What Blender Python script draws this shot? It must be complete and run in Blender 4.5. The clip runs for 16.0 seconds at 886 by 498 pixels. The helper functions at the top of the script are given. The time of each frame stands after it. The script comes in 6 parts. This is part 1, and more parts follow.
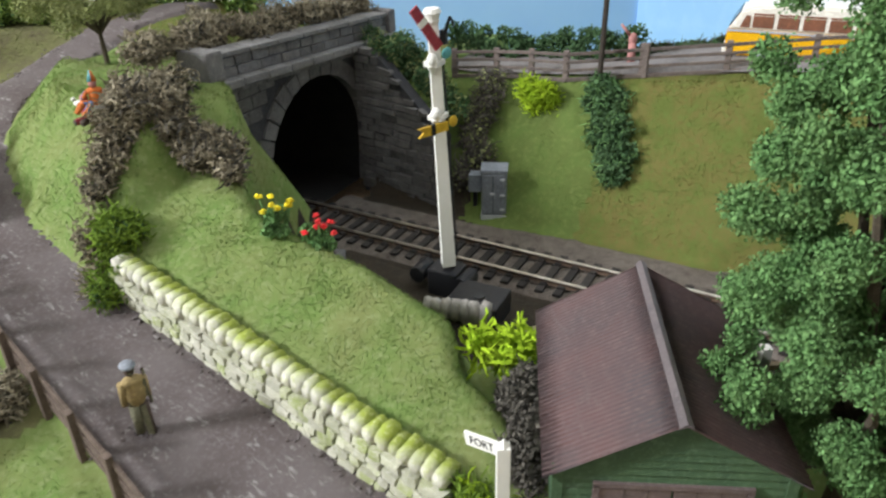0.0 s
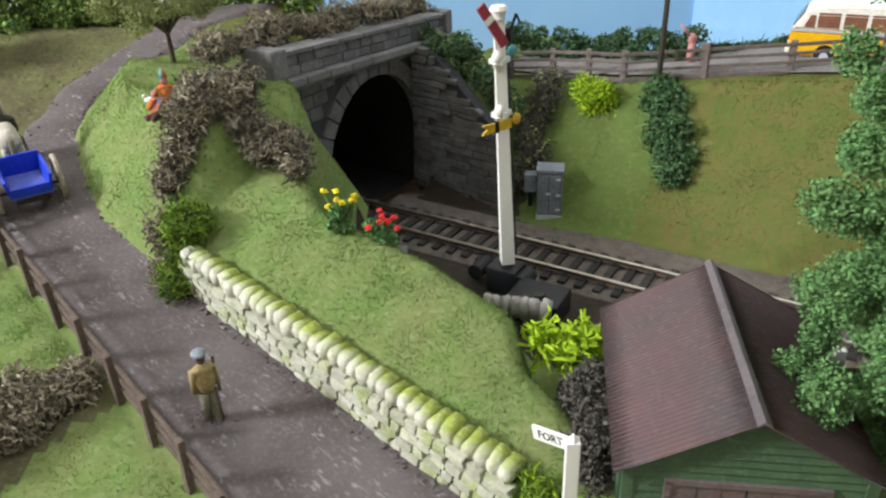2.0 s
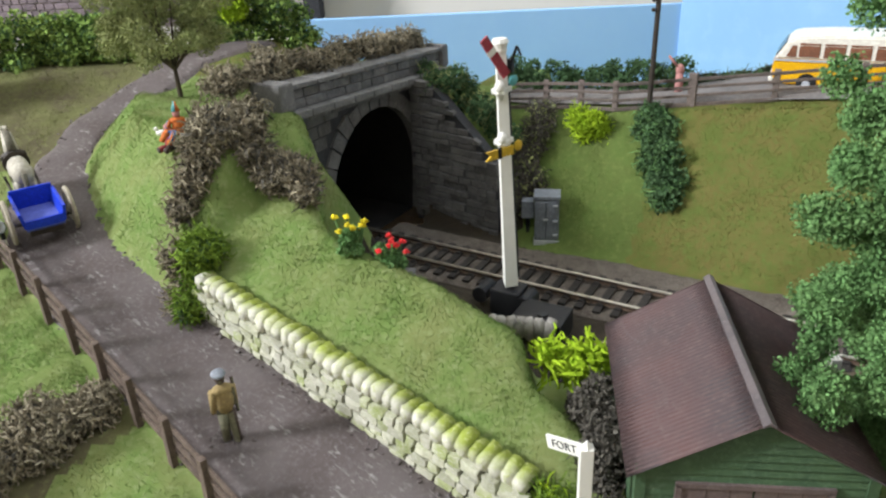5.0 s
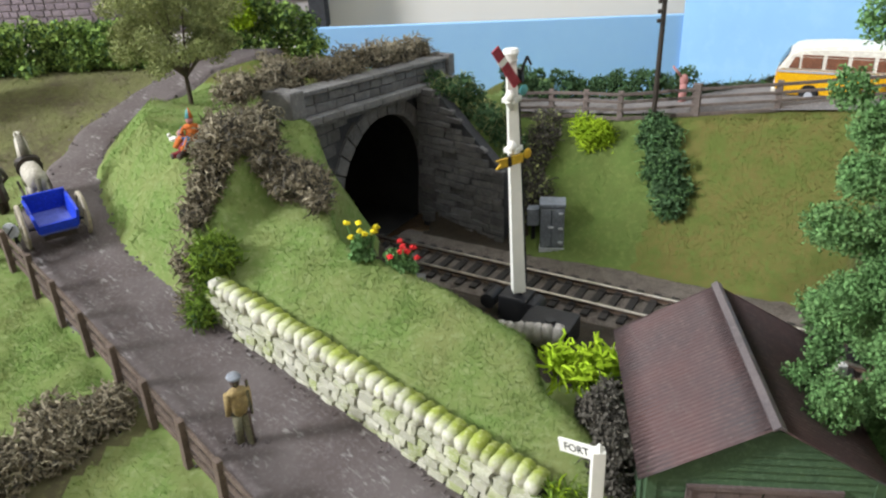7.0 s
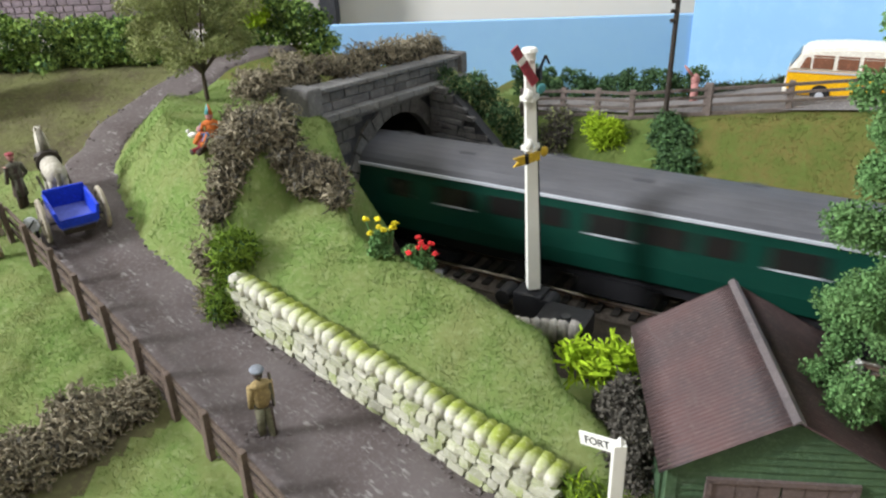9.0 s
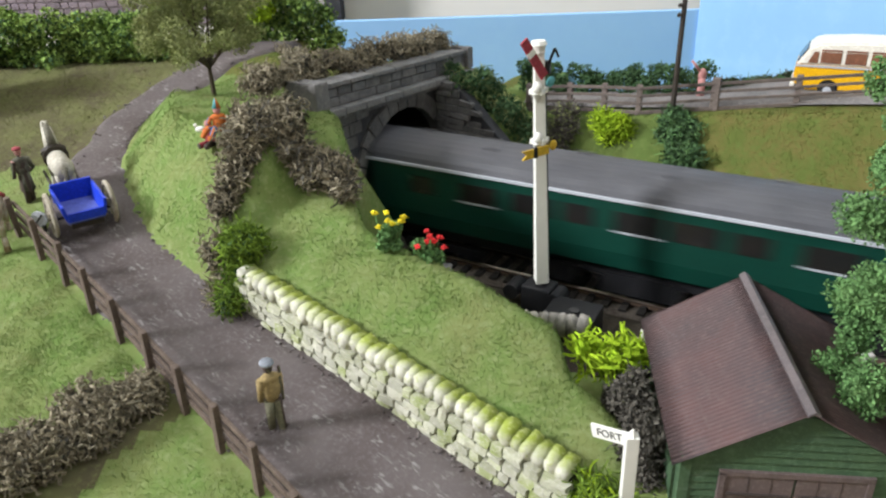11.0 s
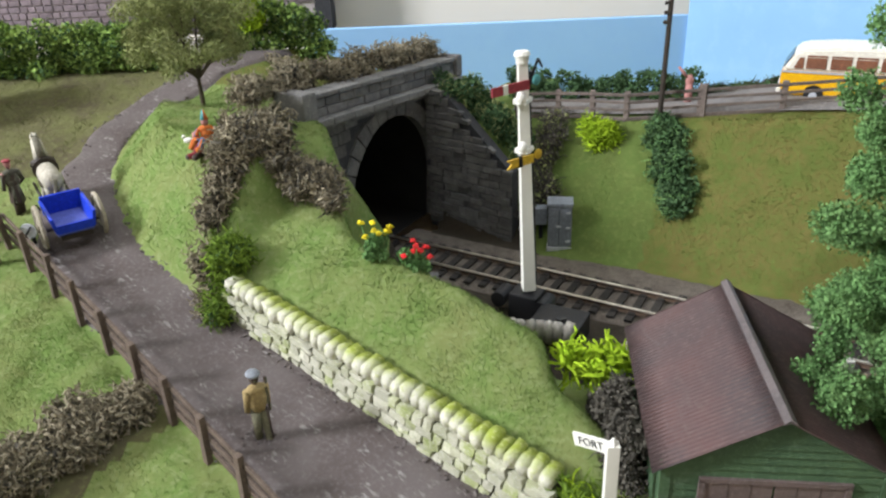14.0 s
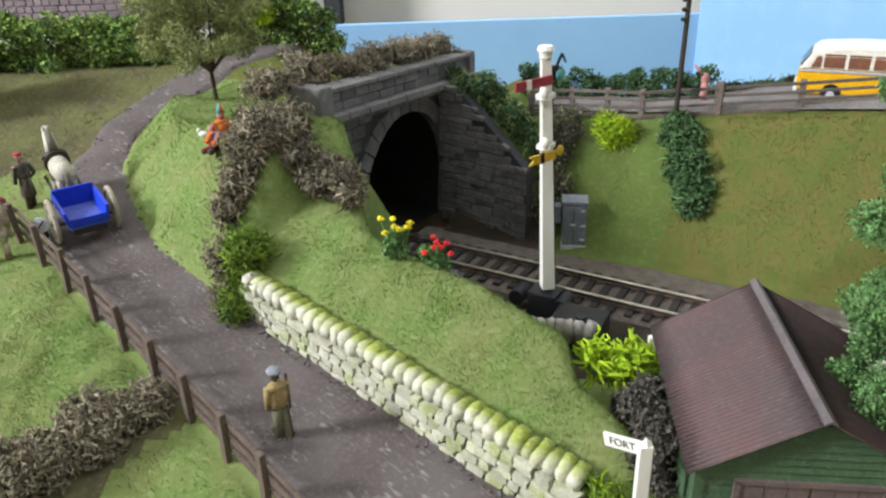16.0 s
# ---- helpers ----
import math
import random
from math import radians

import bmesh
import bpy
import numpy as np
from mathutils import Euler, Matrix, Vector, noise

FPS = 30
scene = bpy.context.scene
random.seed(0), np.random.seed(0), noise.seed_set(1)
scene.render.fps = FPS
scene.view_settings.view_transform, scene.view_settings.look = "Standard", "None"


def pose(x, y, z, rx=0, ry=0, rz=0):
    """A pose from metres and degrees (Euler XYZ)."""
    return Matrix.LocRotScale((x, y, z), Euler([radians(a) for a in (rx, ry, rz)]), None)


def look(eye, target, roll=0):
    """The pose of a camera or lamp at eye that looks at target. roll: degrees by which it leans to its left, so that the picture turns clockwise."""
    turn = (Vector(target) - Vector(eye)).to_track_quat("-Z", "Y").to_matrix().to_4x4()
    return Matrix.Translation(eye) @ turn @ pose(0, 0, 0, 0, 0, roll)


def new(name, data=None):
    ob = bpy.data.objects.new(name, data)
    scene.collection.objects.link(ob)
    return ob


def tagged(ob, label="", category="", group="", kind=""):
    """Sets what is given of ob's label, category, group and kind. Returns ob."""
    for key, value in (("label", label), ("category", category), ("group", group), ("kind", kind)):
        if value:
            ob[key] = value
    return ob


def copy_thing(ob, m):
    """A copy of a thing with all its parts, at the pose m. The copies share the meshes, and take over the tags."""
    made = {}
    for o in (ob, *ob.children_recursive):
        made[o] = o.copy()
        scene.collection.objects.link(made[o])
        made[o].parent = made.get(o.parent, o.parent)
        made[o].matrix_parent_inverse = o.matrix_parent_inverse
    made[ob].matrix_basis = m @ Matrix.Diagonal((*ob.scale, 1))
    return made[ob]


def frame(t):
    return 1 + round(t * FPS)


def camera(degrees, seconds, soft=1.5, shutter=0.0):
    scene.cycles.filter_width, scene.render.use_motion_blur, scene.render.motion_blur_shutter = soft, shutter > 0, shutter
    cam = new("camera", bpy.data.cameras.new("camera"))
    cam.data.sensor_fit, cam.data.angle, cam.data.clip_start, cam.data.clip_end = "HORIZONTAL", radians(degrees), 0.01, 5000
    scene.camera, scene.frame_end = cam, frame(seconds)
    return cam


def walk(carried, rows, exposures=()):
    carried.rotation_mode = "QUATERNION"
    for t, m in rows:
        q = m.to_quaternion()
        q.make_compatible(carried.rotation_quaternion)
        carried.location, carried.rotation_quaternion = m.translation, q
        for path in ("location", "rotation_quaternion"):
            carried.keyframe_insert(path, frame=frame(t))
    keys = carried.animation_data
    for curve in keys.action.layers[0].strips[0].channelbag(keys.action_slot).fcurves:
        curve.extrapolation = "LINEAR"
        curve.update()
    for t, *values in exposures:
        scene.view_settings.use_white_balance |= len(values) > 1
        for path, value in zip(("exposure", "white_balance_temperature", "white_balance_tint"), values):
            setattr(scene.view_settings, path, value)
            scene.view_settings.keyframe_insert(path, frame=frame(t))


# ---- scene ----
cam = camera(61.55, 16.0, soft=2.3, shutter=1.0)
ROWS = [
    (0, -0.00109, 0.00143, 0.16855, 0.140, -29.596, -1.814),
    (0.5, -0.00213, -0.00108, 0.16764, 1.070, -29.851, -2.280),
    (1, -0.00075, -0.00045, 0.16680, 2.088, -29.403, -2.311),
    (1.5, -0.00420, -0.00219, 0.16796, 3.057, -29.091, -2.707),
    (2, -0.00857, -0.00085, 0.16686, 3.582, -29.106, -2.640),
    (2.5, -0.01155, -0.00416, 0.16560, 3.620, -29.136, -2.685),
    (3, -0.01323, -0.00682, 0.16030, 3.857, -29.071, -2.845),
    (3.5, -0.01720, -0.00593, 0.15894, 4.304, -29.292, -3.429),
    (4, -0.01527, -0.01024, 0.16270, 3.075, -28.199, -3.350),
    (4.2, -0.01483, -0.01005, 0.16412, 2.682, -27.748, -3.295),
    (6.5, -0.01693, -0.01294, 0.17002, 2.179, -25.908, -2.668),
    (7, -0.01920, -0.01403, 0.16924, 2.090, -25.977, -2.512),
    (7.5, -0.01816, -0.01520, 0.16940, 2.123, -26.067, -2.557),
    (8, -0.02118, -0.01569, 0.16912, 2.065, -26.173, -2.357),
    (8.5, -0.02499, -0.01497, 0.16994, 2.085, -26.182, -2.185),
    (9, -0.02494, -0.01711, 0.17042, 2.177, -26.162, -2.178),
    (11.5, -0.02827, -0.01732, 0.16804, 2.394, -26.322, -2.314),
    (12, -0.02870, -0.01746, 0.16754, 2.398, -26.348, -2.485),
    (12.5, -0.02613, -0.01838, 0.16844, 2.356, -26.323, -2.600),
    (13, -0.02642, -0.01924, 0.16903, 2.352, -26.272, -2.745),
    (13.5, -0.02282, -0.01904, 0.17017, 2.251, -26.168, -2.829),
    (14, -0.02314, -0.01799, 0.17123, 2.163, -26.024, -2.662),
    (14.5, -0.02464, -0.01644, 0.17376, 1.985, -25.911, -2.035),
    (15, -0.02890, -0.01706, 0.17299, 1.915, -25.975, -1.963),
    (15.5, -0.03241, -0.01494, 0.17163, 1.936, -25.922, -1.781),
    (16, -0.03147, -0.01537, 0.16922, 1.904, -26.087, -2.139),
]
walk(cam, [(t, look((x, y, z), Vector((x, y, z)) + pose(0, 0, 0, 90 + pitch, 0, yaw).to_3x3() @ Vector((0, 0, -1)), roll)) for t, x, y, z, yaw, pitch, roll in ROWS])


# ---- lie of the land ----
P0 = Vector((0.0175, 0.286, 0.0))          # a point on the line of the track
U = Vector((0.872, -0.489, 0.0)).normalized()   # along the track, out of the tunnel
N = Vector((-U.y, U.x, 0.0))                # across it, away from the lane
WALL_A, WALL_D, WALL_L = Vector((-0.107, 0.213)), Vector((0.81, -0.586)).normalized(), 0.131
WALL_M = Vector((-WALL_D.y, WALL_D.x))


def smooth(a, b, x):
    k = min(1.0, max(0.0, (x - a) / (b - a)))
    return k * k * (3 - 2 * k)


def world(s, l, z=0.0):
    """Track coordinates (along, across, up) to the world."""
    return P0 + U * s + N * l + Vector((0, 0, z))


def track_sl(x, y):
    d = Vector((x, y, 0)) - P0
    return d.dot(U), d.dot(N)


def lane_z(x, y):
    return min(0.082, 0.005 + 0.245 * (y - 0.1) - 0.07 * max(-0.06, min(0.1, x + 0.09))) - 0.3 * max(0.0, y - 0.46)


def wall_top(a):
    return 0.0500 - 0.172 * a


LANE_EDGE = ((0.10, 0.0), (0.14, -0.040), (0.17, -0.0716), (0.207, -0.109), (0.224, -0.130), (0.246, -0.154), (0.275, -0.1735), (0.298, -0.186), (0.325, -0.1885), (0.34, -0.185), (0.355, -0.174), (0.385, -0.1595), (0.41, -0.150), (0.6, -0.09))


def edge_x(y, nodes=LANE_EDGE):
    """x of the lane's verge side at y."""
    for (ya, xa), (yb, xb) in zip(nodes, nodes[1:]):
        if y <= yb:
            break
    return xa + (xb - xa) * (y - ya) / (yb - ya)


def lip_l(s):
    """Where the lane-side bank breaks off into the cutting, across the track."""
    return -0.090 + 0.048 * smooth(-0.035, -0.097, s) - 0.003 * smooth(0.0, 0.03, s) - 0.015 * smooth(0.031, 0.046, s) - 0.018 * smooth(0.040, 0.090, s)


def land(x, y):
    """Height of the ground."""
    s, l = track_sl(x, y)
    lane = lane_z(x, y)
    rel = Vector((x, y)) - WALL_A
    a, d = rel.dot(WALL_D), rel.dot(WALL_M)
    ac = max(-0.03, min(0.15, a))
    # the grass bank behind the stone wall
    rise = max(0.05, 0.56 - 2.3 * ac)
    bank = wall_top(ac) - 0.0036 + min(d, 0.06) * rise
    near = lane + max(0.0, bank - lane) * smooth(-0.002, 0.003, d) * smooth(-0.05, -0.005, a)
    # the verge that climbs from the lane to the hedge
    verge = lane + max(0.0, min(0.084, lane + 0.9 * max(0.0, x - edge_x(y))) - lane) * smooth(0.200, 0.216, y) * smooth(0.006, -0.014, a)
    near = max(near, verge)
    # the cutting: lip on the lane side, track bed, far slope
    lip = lip_l(s)
    side = 0.015 * smooth(-0.026, -0.044, l) * smooth(-0.07, -0.03, s)
    far = min(1.1 * max(0.0, l - 0.038), 0.056 + 0.10 * max(-0.05, min(0.15, s)))
    far -= 0.04 * smooth(0.0, 0.012, l - 0.132 - 0.036 * smooth(0.02, 0.06, s))
    wing = 0.047 - 0.009 * (s + 0.0965) / 0.0605
    far = max(far, 0.066 * smooth(-0.045, -0.095, s) * smooth(wing + 0.003, wing + 0.009, l) * smooth(0.100, 0.080, l))
    if s > -0.100:
        if l < 0:
            q = smooth(lip - 0.006, lip + 0.010, l)
            # steep shoulder that leans on the portal's face
            wedge = max(0.0, 0.0395 - 1.57 * (l + 0.0342)) * smooth(-0.020, -0.027, l) * smooth(-0.058, -0.080, s)
            return max(near * (1 - q) + side * q, min(near, wedge))
        return far
    if l > -0.048:
        over = 0.081 - 0.011 * smooth(-0.13, -0.145, s) * smooth(0.03, 0.06, l) - 0.045 * smooth(0.075, 0.095, l) * smooth(-0.118, -0.100, x)
        e = edge_x(min(y, 0.59))
        return lane + (over - lane) * smooth(e, e + 0.025, x)
    return near


# ---- world and light ----
sky = bpy.data.worlds.new("hall_air")
sky.use_nodes = True
scene.world = sky
sky.node_tree.nodes["Background"].inputs[0].default_value = (0.75, 0.85, 1.0, 1)
sky.node_tree.nodes["Background"].inputs[1].default_value = 0.06


def area_lamp(name, eye, target, w, h, power, colour):
    lamp = bpy.data.lights.new(name, "AREA")
    lamp.shape, lamp.size, lamp.size_y, lamp.energy, lamp.color = "RECTANGLE", w, h, power, colour
    ob = new(name, lamp)
    ob.matrix_world = look(eye, target)
    return ob


# daylight through the hall's window, and two unseen ceiling lamps added as fill
area_lamp("window_light", (-1.95, -0.20, 1.15), (-0.05, 0.2, 0.03), 0.34, 0.45, 86.0, (0.93, 0.955, 1.0))
area_lamp("ceiling_light_a", (-0.3, -0.5, 1.72), (-0.2, 0.0, 0.0), 1.3, 0.5, 6.0, (0.78, 0.90, 1.0))
area_lamp("ceiling_light_b", (0.5, 0.5, 1.72), (0.4, 0.4, 0.0), 1.3, 0.5, 13.0, (0.78, 0.90, 1.0))
scene.view_settings.exposure = 0.0

# ---- materials ----


def material(name, a, b=None, rough=0.8, scale=400.0, fine=None, bump=0.3, metal=0.0, c=None, depth=0.0006, vary=0.0, spec=0.3, grow=0.0, scuff=None, thin=0.0):
    """Two or three colours mixed by a coarse and a fine noise, with relief. vary: brightness change from object to object or piece to piece."""
    b = b or tuple(k * 0.75 for k in a)
    m = bpy.data.materials.new(name)
    m.use_nodes = True
    nt = m.node_tree
    L = nt.links.new
    bsdf = nt.nodes["Principled BSDF"]
    co = nt.nodes.new("ShaderNodeTexCoord")
    n1, n2 = nt.nodes.new("ShaderNodeTexNoise"), nt.nodes.new("ShaderNodeTexNoise")
    geo = nt.nodes.new("ShaderNodeNewGeometry")
    n1.inputs["Scale"].default_value, n1.inputs["Detail"].default_value = scale, 5.0
    n2.inputs["Scale"].default_value, n2.inputs["Detail"].default_value = fine or scale * 6, 4.0
    for n in (n1, n2):
        n.inputs["Roughness"].default_value = 0.62
        L(geo.outputs["Position"] if vary >= 0 and name.startswith("w_") else co.outputs["Object"], n.inputs["Vector"])
    r1 = nt.nodes.new("ShaderNodeValToRGB")
    r1.color_ramp.elements[0].position, r1.color_ramp.elements[1].position = 0.36, 0.64
    r1.color_ramp.elements[0].color, r1.color_ramp.elements[1].color = (*a, 1), (*b, 1)
    if grow:
        sep = nt.nodes.new("ShaderNodeSeparateXYZ")
        L(co.outputs["Object"], sep.inputs[0])
        up = nt.nodes.new("ShaderNodeMath")
        up.operation = "ADD"
        L(sep.outputs["Y"], up.inputs[0])
        L(sep.outputs["Z"], up.inputs[1])
        ma = nt.nodes.new("ShaderNodeMath")
        ma.operation = "MULTIPLY_ADD"
        ma.inputs[1].default_value = grow
        L(up.outputs[0], ma.inputs[0])
        L(n1.outputs["Fac"], ma.inputs[2])
        L(ma.outputs[0], r1.inputs["Fac"])
    else:
        L(n1.outputs["Fac"], r1.inputs["Fac"])
    mix = nt.nodes.new("ShaderNodeMix")
    mix.data_type = "RGBA"
    cc = c or tuple(min(1.0, k * 1.35) for k in a)
    mix.inputs["B"].default_value = (*cc, 1)
    r2 = nt.nodes.new("ShaderNodeValToRGB")
    r2.color_ramp.elements[0].position, r2.color_ramp.elements[1].position = 0.5, 0.72
    L(n2.outputs["Fac"], r2.inputs["Fac"])
    L(r2.outputs["Color"], mix.inputs["Factor"])
    L(r1.outputs["Color"], mix.inputs["A"])
    out = mix.outputs["Result"]
    if scuff:
        # worn streaks that run one way, gathered in patches
        turn, tint, sc, long_, amount = scuff
        rot, stretch = nt.nodes.new("ShaderNodeMapping"), nt.nodes.new("ShaderNodeMapping")
        rot.inputs["Rotation"].default_value = (0, 0, radians(turn))
        stretch.inputs["Scale"].default_value = (long_, 1, 1)
        L(geo.outputs["Position"], rot.inputs["Vector"])
        L(rot.outputs["Vector"], stretch.inputs["Vector"])
        n3, n4 = nt.nodes.new("ShaderNodeTexNoise"), nt.nodes.new("ShaderNodeTexNoise")
        n3.inputs["Scale"].default_value, n3.inputs["Detail"].default_value, n3.inputs["Distortion"].default_value = sc, 6.0, 0.6
        n4.inputs["Scale"].default_value, n4.inputs["Detail"].default_value = sc * 0.13, 3.0
        L(stretch.outputs["Vector"], n3.inputs["Vector"])
        L(geo.outputs["Position"], n4.inputs["Vector"])
        r3, r4 = nt.nodes.new("ShaderNodeMapRange"), nt.nodes.new("ShaderNodeMapRange")
        r3.inputs["From Min"].default_value, r3.inputs["From Max"].default_value = 0.55, 0.68
        r4.inputs["From Min"].default_value, r4.inputs["From Max"].default_value = 0.46, 0.66
        r4.inputs["To Max"].default_value = amount
        L(n3.outputs["Fac"], r3.inputs["Value"])
        L(n4.outputs["Fac"], r4.inputs["Value"])
        mu = nt.nodes.new("ShaderNodeMath")
        mu.operation = "MULTIPLY"
        L(r3.outputs[0], mu.inputs[0])
        L(r4.outputs[0], mu.inputs[1])
        m3 = nt.nodes.new("ShaderNodeMix")
        m3.data_type = "RGBA"
        m3.inputs["B"].default_value = (*tint, 1)
        L(mu.outputs[0], m3.inputs["Factor"])
        L(out, m3.inputs["A"])
        out = m3.outputs["Result"]
    if vary:
        info = nt.nodes.new("ShaderNodeObjectInfo")
        add = nt.nodes.new("ShaderNodeMath")
        add.operation = "ADD"
        L(info.outputs["Random"], add.inputs[0])
        L(geo.outputs["Random Per Island"], add.inputs[1])
        fr = nt.nodes.new("ShaderNodeMath")
        fr.operation = "FRACT"
        L(add.outputs[0], fr.inputs[0])
        rng = nt.nodes.new("ShaderNodeMapRange")
        rng.inputs["To Min"].default_value, rng.inputs["To Max"].default_value = 1 - vary, 1 + vary
        L(fr.outputs[0], rng.inputs["Value"])
        hsv = nt.nodes.new("ShaderNodeHueSaturation")
        L(rng.outputs[0], hsv.inputs["Value"])
        L(out, hsv.inputs["Color"])
        out = hsv.outputs["Color"]
    L(out, bsdf.inputs["Base Color"])
    if thin:
        tr, ms = nt.nodes.new("ShaderNodeBsdfTranslucent"), nt.nodes.new("ShaderNodeMixShader")
        ms.inputs[0].default_value = thin
        L(out, tr.inputs["Color"])
        L(bsdf.outputs[0], ms.inputs[1])
        L(tr.outputs[0], ms.inputs[2])
        L(ms.outputs[0], nt.nodes["Material Output"].inputs["Surface"])
    bsdf.inputs["Roughness"].default_value, bsdf.inputs["Metallic"].default_value = rough, metal
    bsdf.inputs["Specular IOR Level"].default_value = spec
    if bump:
        bp = nt.nodes.new("ShaderNodeBump")
        bp.inputs["Strength"].default_value, bp.inputs["Distance"].default_value = bump, depth
        L(n2.outputs["Fac"], bp.inputs["Height"])
        L(bp.outputs["Normal"], bsdf.inputs["Normal"])
    return m


M = {}
M["grass"] = material("w_grass", (0.138, 0.212, 0.058), (0.180, 0.208, 0.076), 0.95, 45, 420, 0.05, c=(0.225, 0.265, 0.115), spec=0.1)
M["olive"] = material("w_olive_grass", (0.098, 0.122, 0.030), (0.140, 0.124, 0.040), 0.95, 110, 420, 0.05, c=(0.105, 0.145, 0.036), spec=0.1)
M["blade"] = material("w_grass_blade", (0.142, 0.222, 0.062), (0.195, 0.232, 0.086), 0.9, 45, 420, 0, vary=0.18, spec=0.1, thin=0.45)
M["olive_blade"] = material("w_olive_blade", (0.100, 0.130, 0.032), (0.150, 0.134, 0.044), 0.9, 110, 420, 0, c=(0.125, 0.165, 0.044), vary=0.22, spec=0.1, thin=0.45)
M["lane"] = material("w_lane", (0.118, 0.099, 0.098), (0.072, 0.055, 0.053), 0.66, 30, 700, 0.5, c=(0.138, 0.120, 0.118), depth=0.0004, scuff=(38, (0.34, 0.325, 0.32), 800, 0.30, 0.75))
M["ballast"] = material("w_ballast", (0.16, 0.135, 0.115), (0.09, 0.072, 0.06), 0.95, 160, 1500, 1.0, c=(0.26, 0.23, 0.20), depth=0.0008)
# brown soil, darkened so that its colour carries the gully's shadow
M["soil"] = material("w_shade_dark_soil", (0.030, 0.024, 0.017), (0.045, 0.034, 0.022), 0.95, 220, 1600, 1.0, c=(0.07, 0.058, 0.045), depth=0.0008)
M["upper"] = material("w_upper_road", (0.20, 0.185, 0.18), (0.15, 0.14, 0.135), 0.85, 60, 700, 0.4)
M["stone"] = material("w_cream_stone", (0.52, 0.51, 0.42), (0.40, 0.41, 0.28), 0.9, 110, 900, 0.8, c=(0.58, 0.57, 0.49), vary=0.16, depth=0.0005)
M["moss"] = material("w_mossy_stone", (0.56, 0.55, 0.46), (0.25, 0.30, 0.05), 0.9, 60, 700, 0.8, c=(0.40, 0.43, 0.19), vary=0.14, depth=0.0005, grow=52.0)
M["stained_stone"] = material("w_green_stained_stone", (0.50, 0.50, 0.38), (0.29, 0.34, 0.12), 0.9, 120, 900, 0.8, c=(0.55, 0.55, 0.44), vary=0.16, depth=0.0005)
M["gap"] = material("dark_joint", (0.06, 0.058, 0.036), (0.035, 0.032, 0.02), 0.95, 300, 1500, 0.8)
M["grey_stone"] = material("w_grey_stone", (0.175, 0.171, 0.170), (0.110, 0.107, 0.107), 0.9, 170, 1100, 1.0, c=(0.21, 0.205, 0.20), vary=0.22, depth=0.0007)
M["grey_cap"] = material("w_pale_grey_stone", (0.205, 0.20, 0.20), (0.145, 0.14, 0.138), 0.9, 90, 800, 1.0, c=(0.26, 0.25, 0.235), vary=0.12, depth=0.0005)
M["grey_joint"] = material("grey_joint", (0.055, 0.056, 0.062), (0.04, 0.04, 0.045), 0.95, 200, 1200, 0.7)
# near-black in place of the unlit tunnel inside
M["black"] = material("bore_shade_black", (0.017, 0.016, 0.016), (0.022, 0.021, 0.020), 0.95, 100, 600, 0.3, spec=0.1)
M["steel"] = material("worn_steel", (0.62, 0.58, 0.50), (0.50, 0.45, 0.38), 0.32, 200, 1600, 0.1, metal=0.9)
M["rust"] = material("rail_side", (0.10, 0.065, 0.045), (0.07, 0.045, 0.03), 0.8, 300, 1500, 0.3)
M["sleeper"] = material("sleeper", (0.035, 0.030, 0.027), (0.022, 0.02, 0.018), 0.85, 300, 1800, 0.5, vary=0.3)
M["white"] = material("white_paint", (0.78, 0.77, 0.72), (0.72, 0.71, 0.65), 0.5, 120, 900, 0.08, c=(0.75, 0.74, 0.69))
M["red"] = material("red_paint", (0.30, 0.045, 0.06), (0.24, 0.035, 0.05), 0.5, 200, 900, 0.1)
M["ochre"] = material("yellow_paint", (0.55, 0.36, 0.03), (0.48, 0.30, 0.03), 0.5, 200, 900, 0.1)
M["blackp"] = material("black_plastic", (0.012, 0.012, 0.014), (0.018, 0.018, 0.02), 0.45, 200, 900, 0.2)
M["relay"] = material("grey_metal_paint", (0.20, 0.22, 0.25), (0.15, 0.165, 0.19), 0.5, 180, 900, 0.2)
M["silver"] = material("silver_paint", (0.5, 0.52, 0.56), (0.42, 0.44, 0.48), 0.4, 200, 900, 0.1)
M["roof"] = material("red_brown_roof", (0.20, 0.112, 0.106), (0.128, 0.118, 0.125), 0.6, 50, 500, 0.25, c=(0.215, 0.145, 0.142), scuff=(82, (0.29, 0.25, 0.25), 420, 0.25, 0.6))
M["ridge"] = material("grey_flashing", (0.13, 0.12, 0.13), (0.10, 0.09, 0.10), 0.6, 150, 900, 0.2)
M["green_wood"] = material("green_boards", (0.058, 0.108, 0.052), (0.042, 0.082, 0.042), 0.7, 120, 900, 0.3, c=(0.078, 0.135, 0.075), scuff=(8, (0.12, 0.16, 0.12), 500, 0.15, 0.5))
M["door"] = material("brown_grey_door", (0.135, 0.098, 0.092), (0.105, 0.080, 0.076), 0.75, 110, 900, 0.3, c=(0.16, 0.125, 0.12))
M["fence"] = material("dark_fence_wood", (0.14, 0.105, 0.085), (0.095, 0.068, 0.053), 0.75, 220, 1300, 0.5, c=(0.16, 0.12, 0.095), vary=0.15)
M["fence_far"] = material("weathered_fence_wood", (0.155, 0.125, 0.11), (0.11, 0.088, 0.078), 0.8, 220, 1300, 0.5, vary=0.15)
M["twig"] = material("w_dead_twig", (0.285, 0.25, 0.18), (0.155, 0.135, 0.095), 0.95, 110, 900, 0, vary=0.45, spec=0.1)
# own tone of the dark bushes; inside the hedges it stands in for shade
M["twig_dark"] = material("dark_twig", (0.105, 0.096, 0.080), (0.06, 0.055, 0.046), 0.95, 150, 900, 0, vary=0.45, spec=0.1)
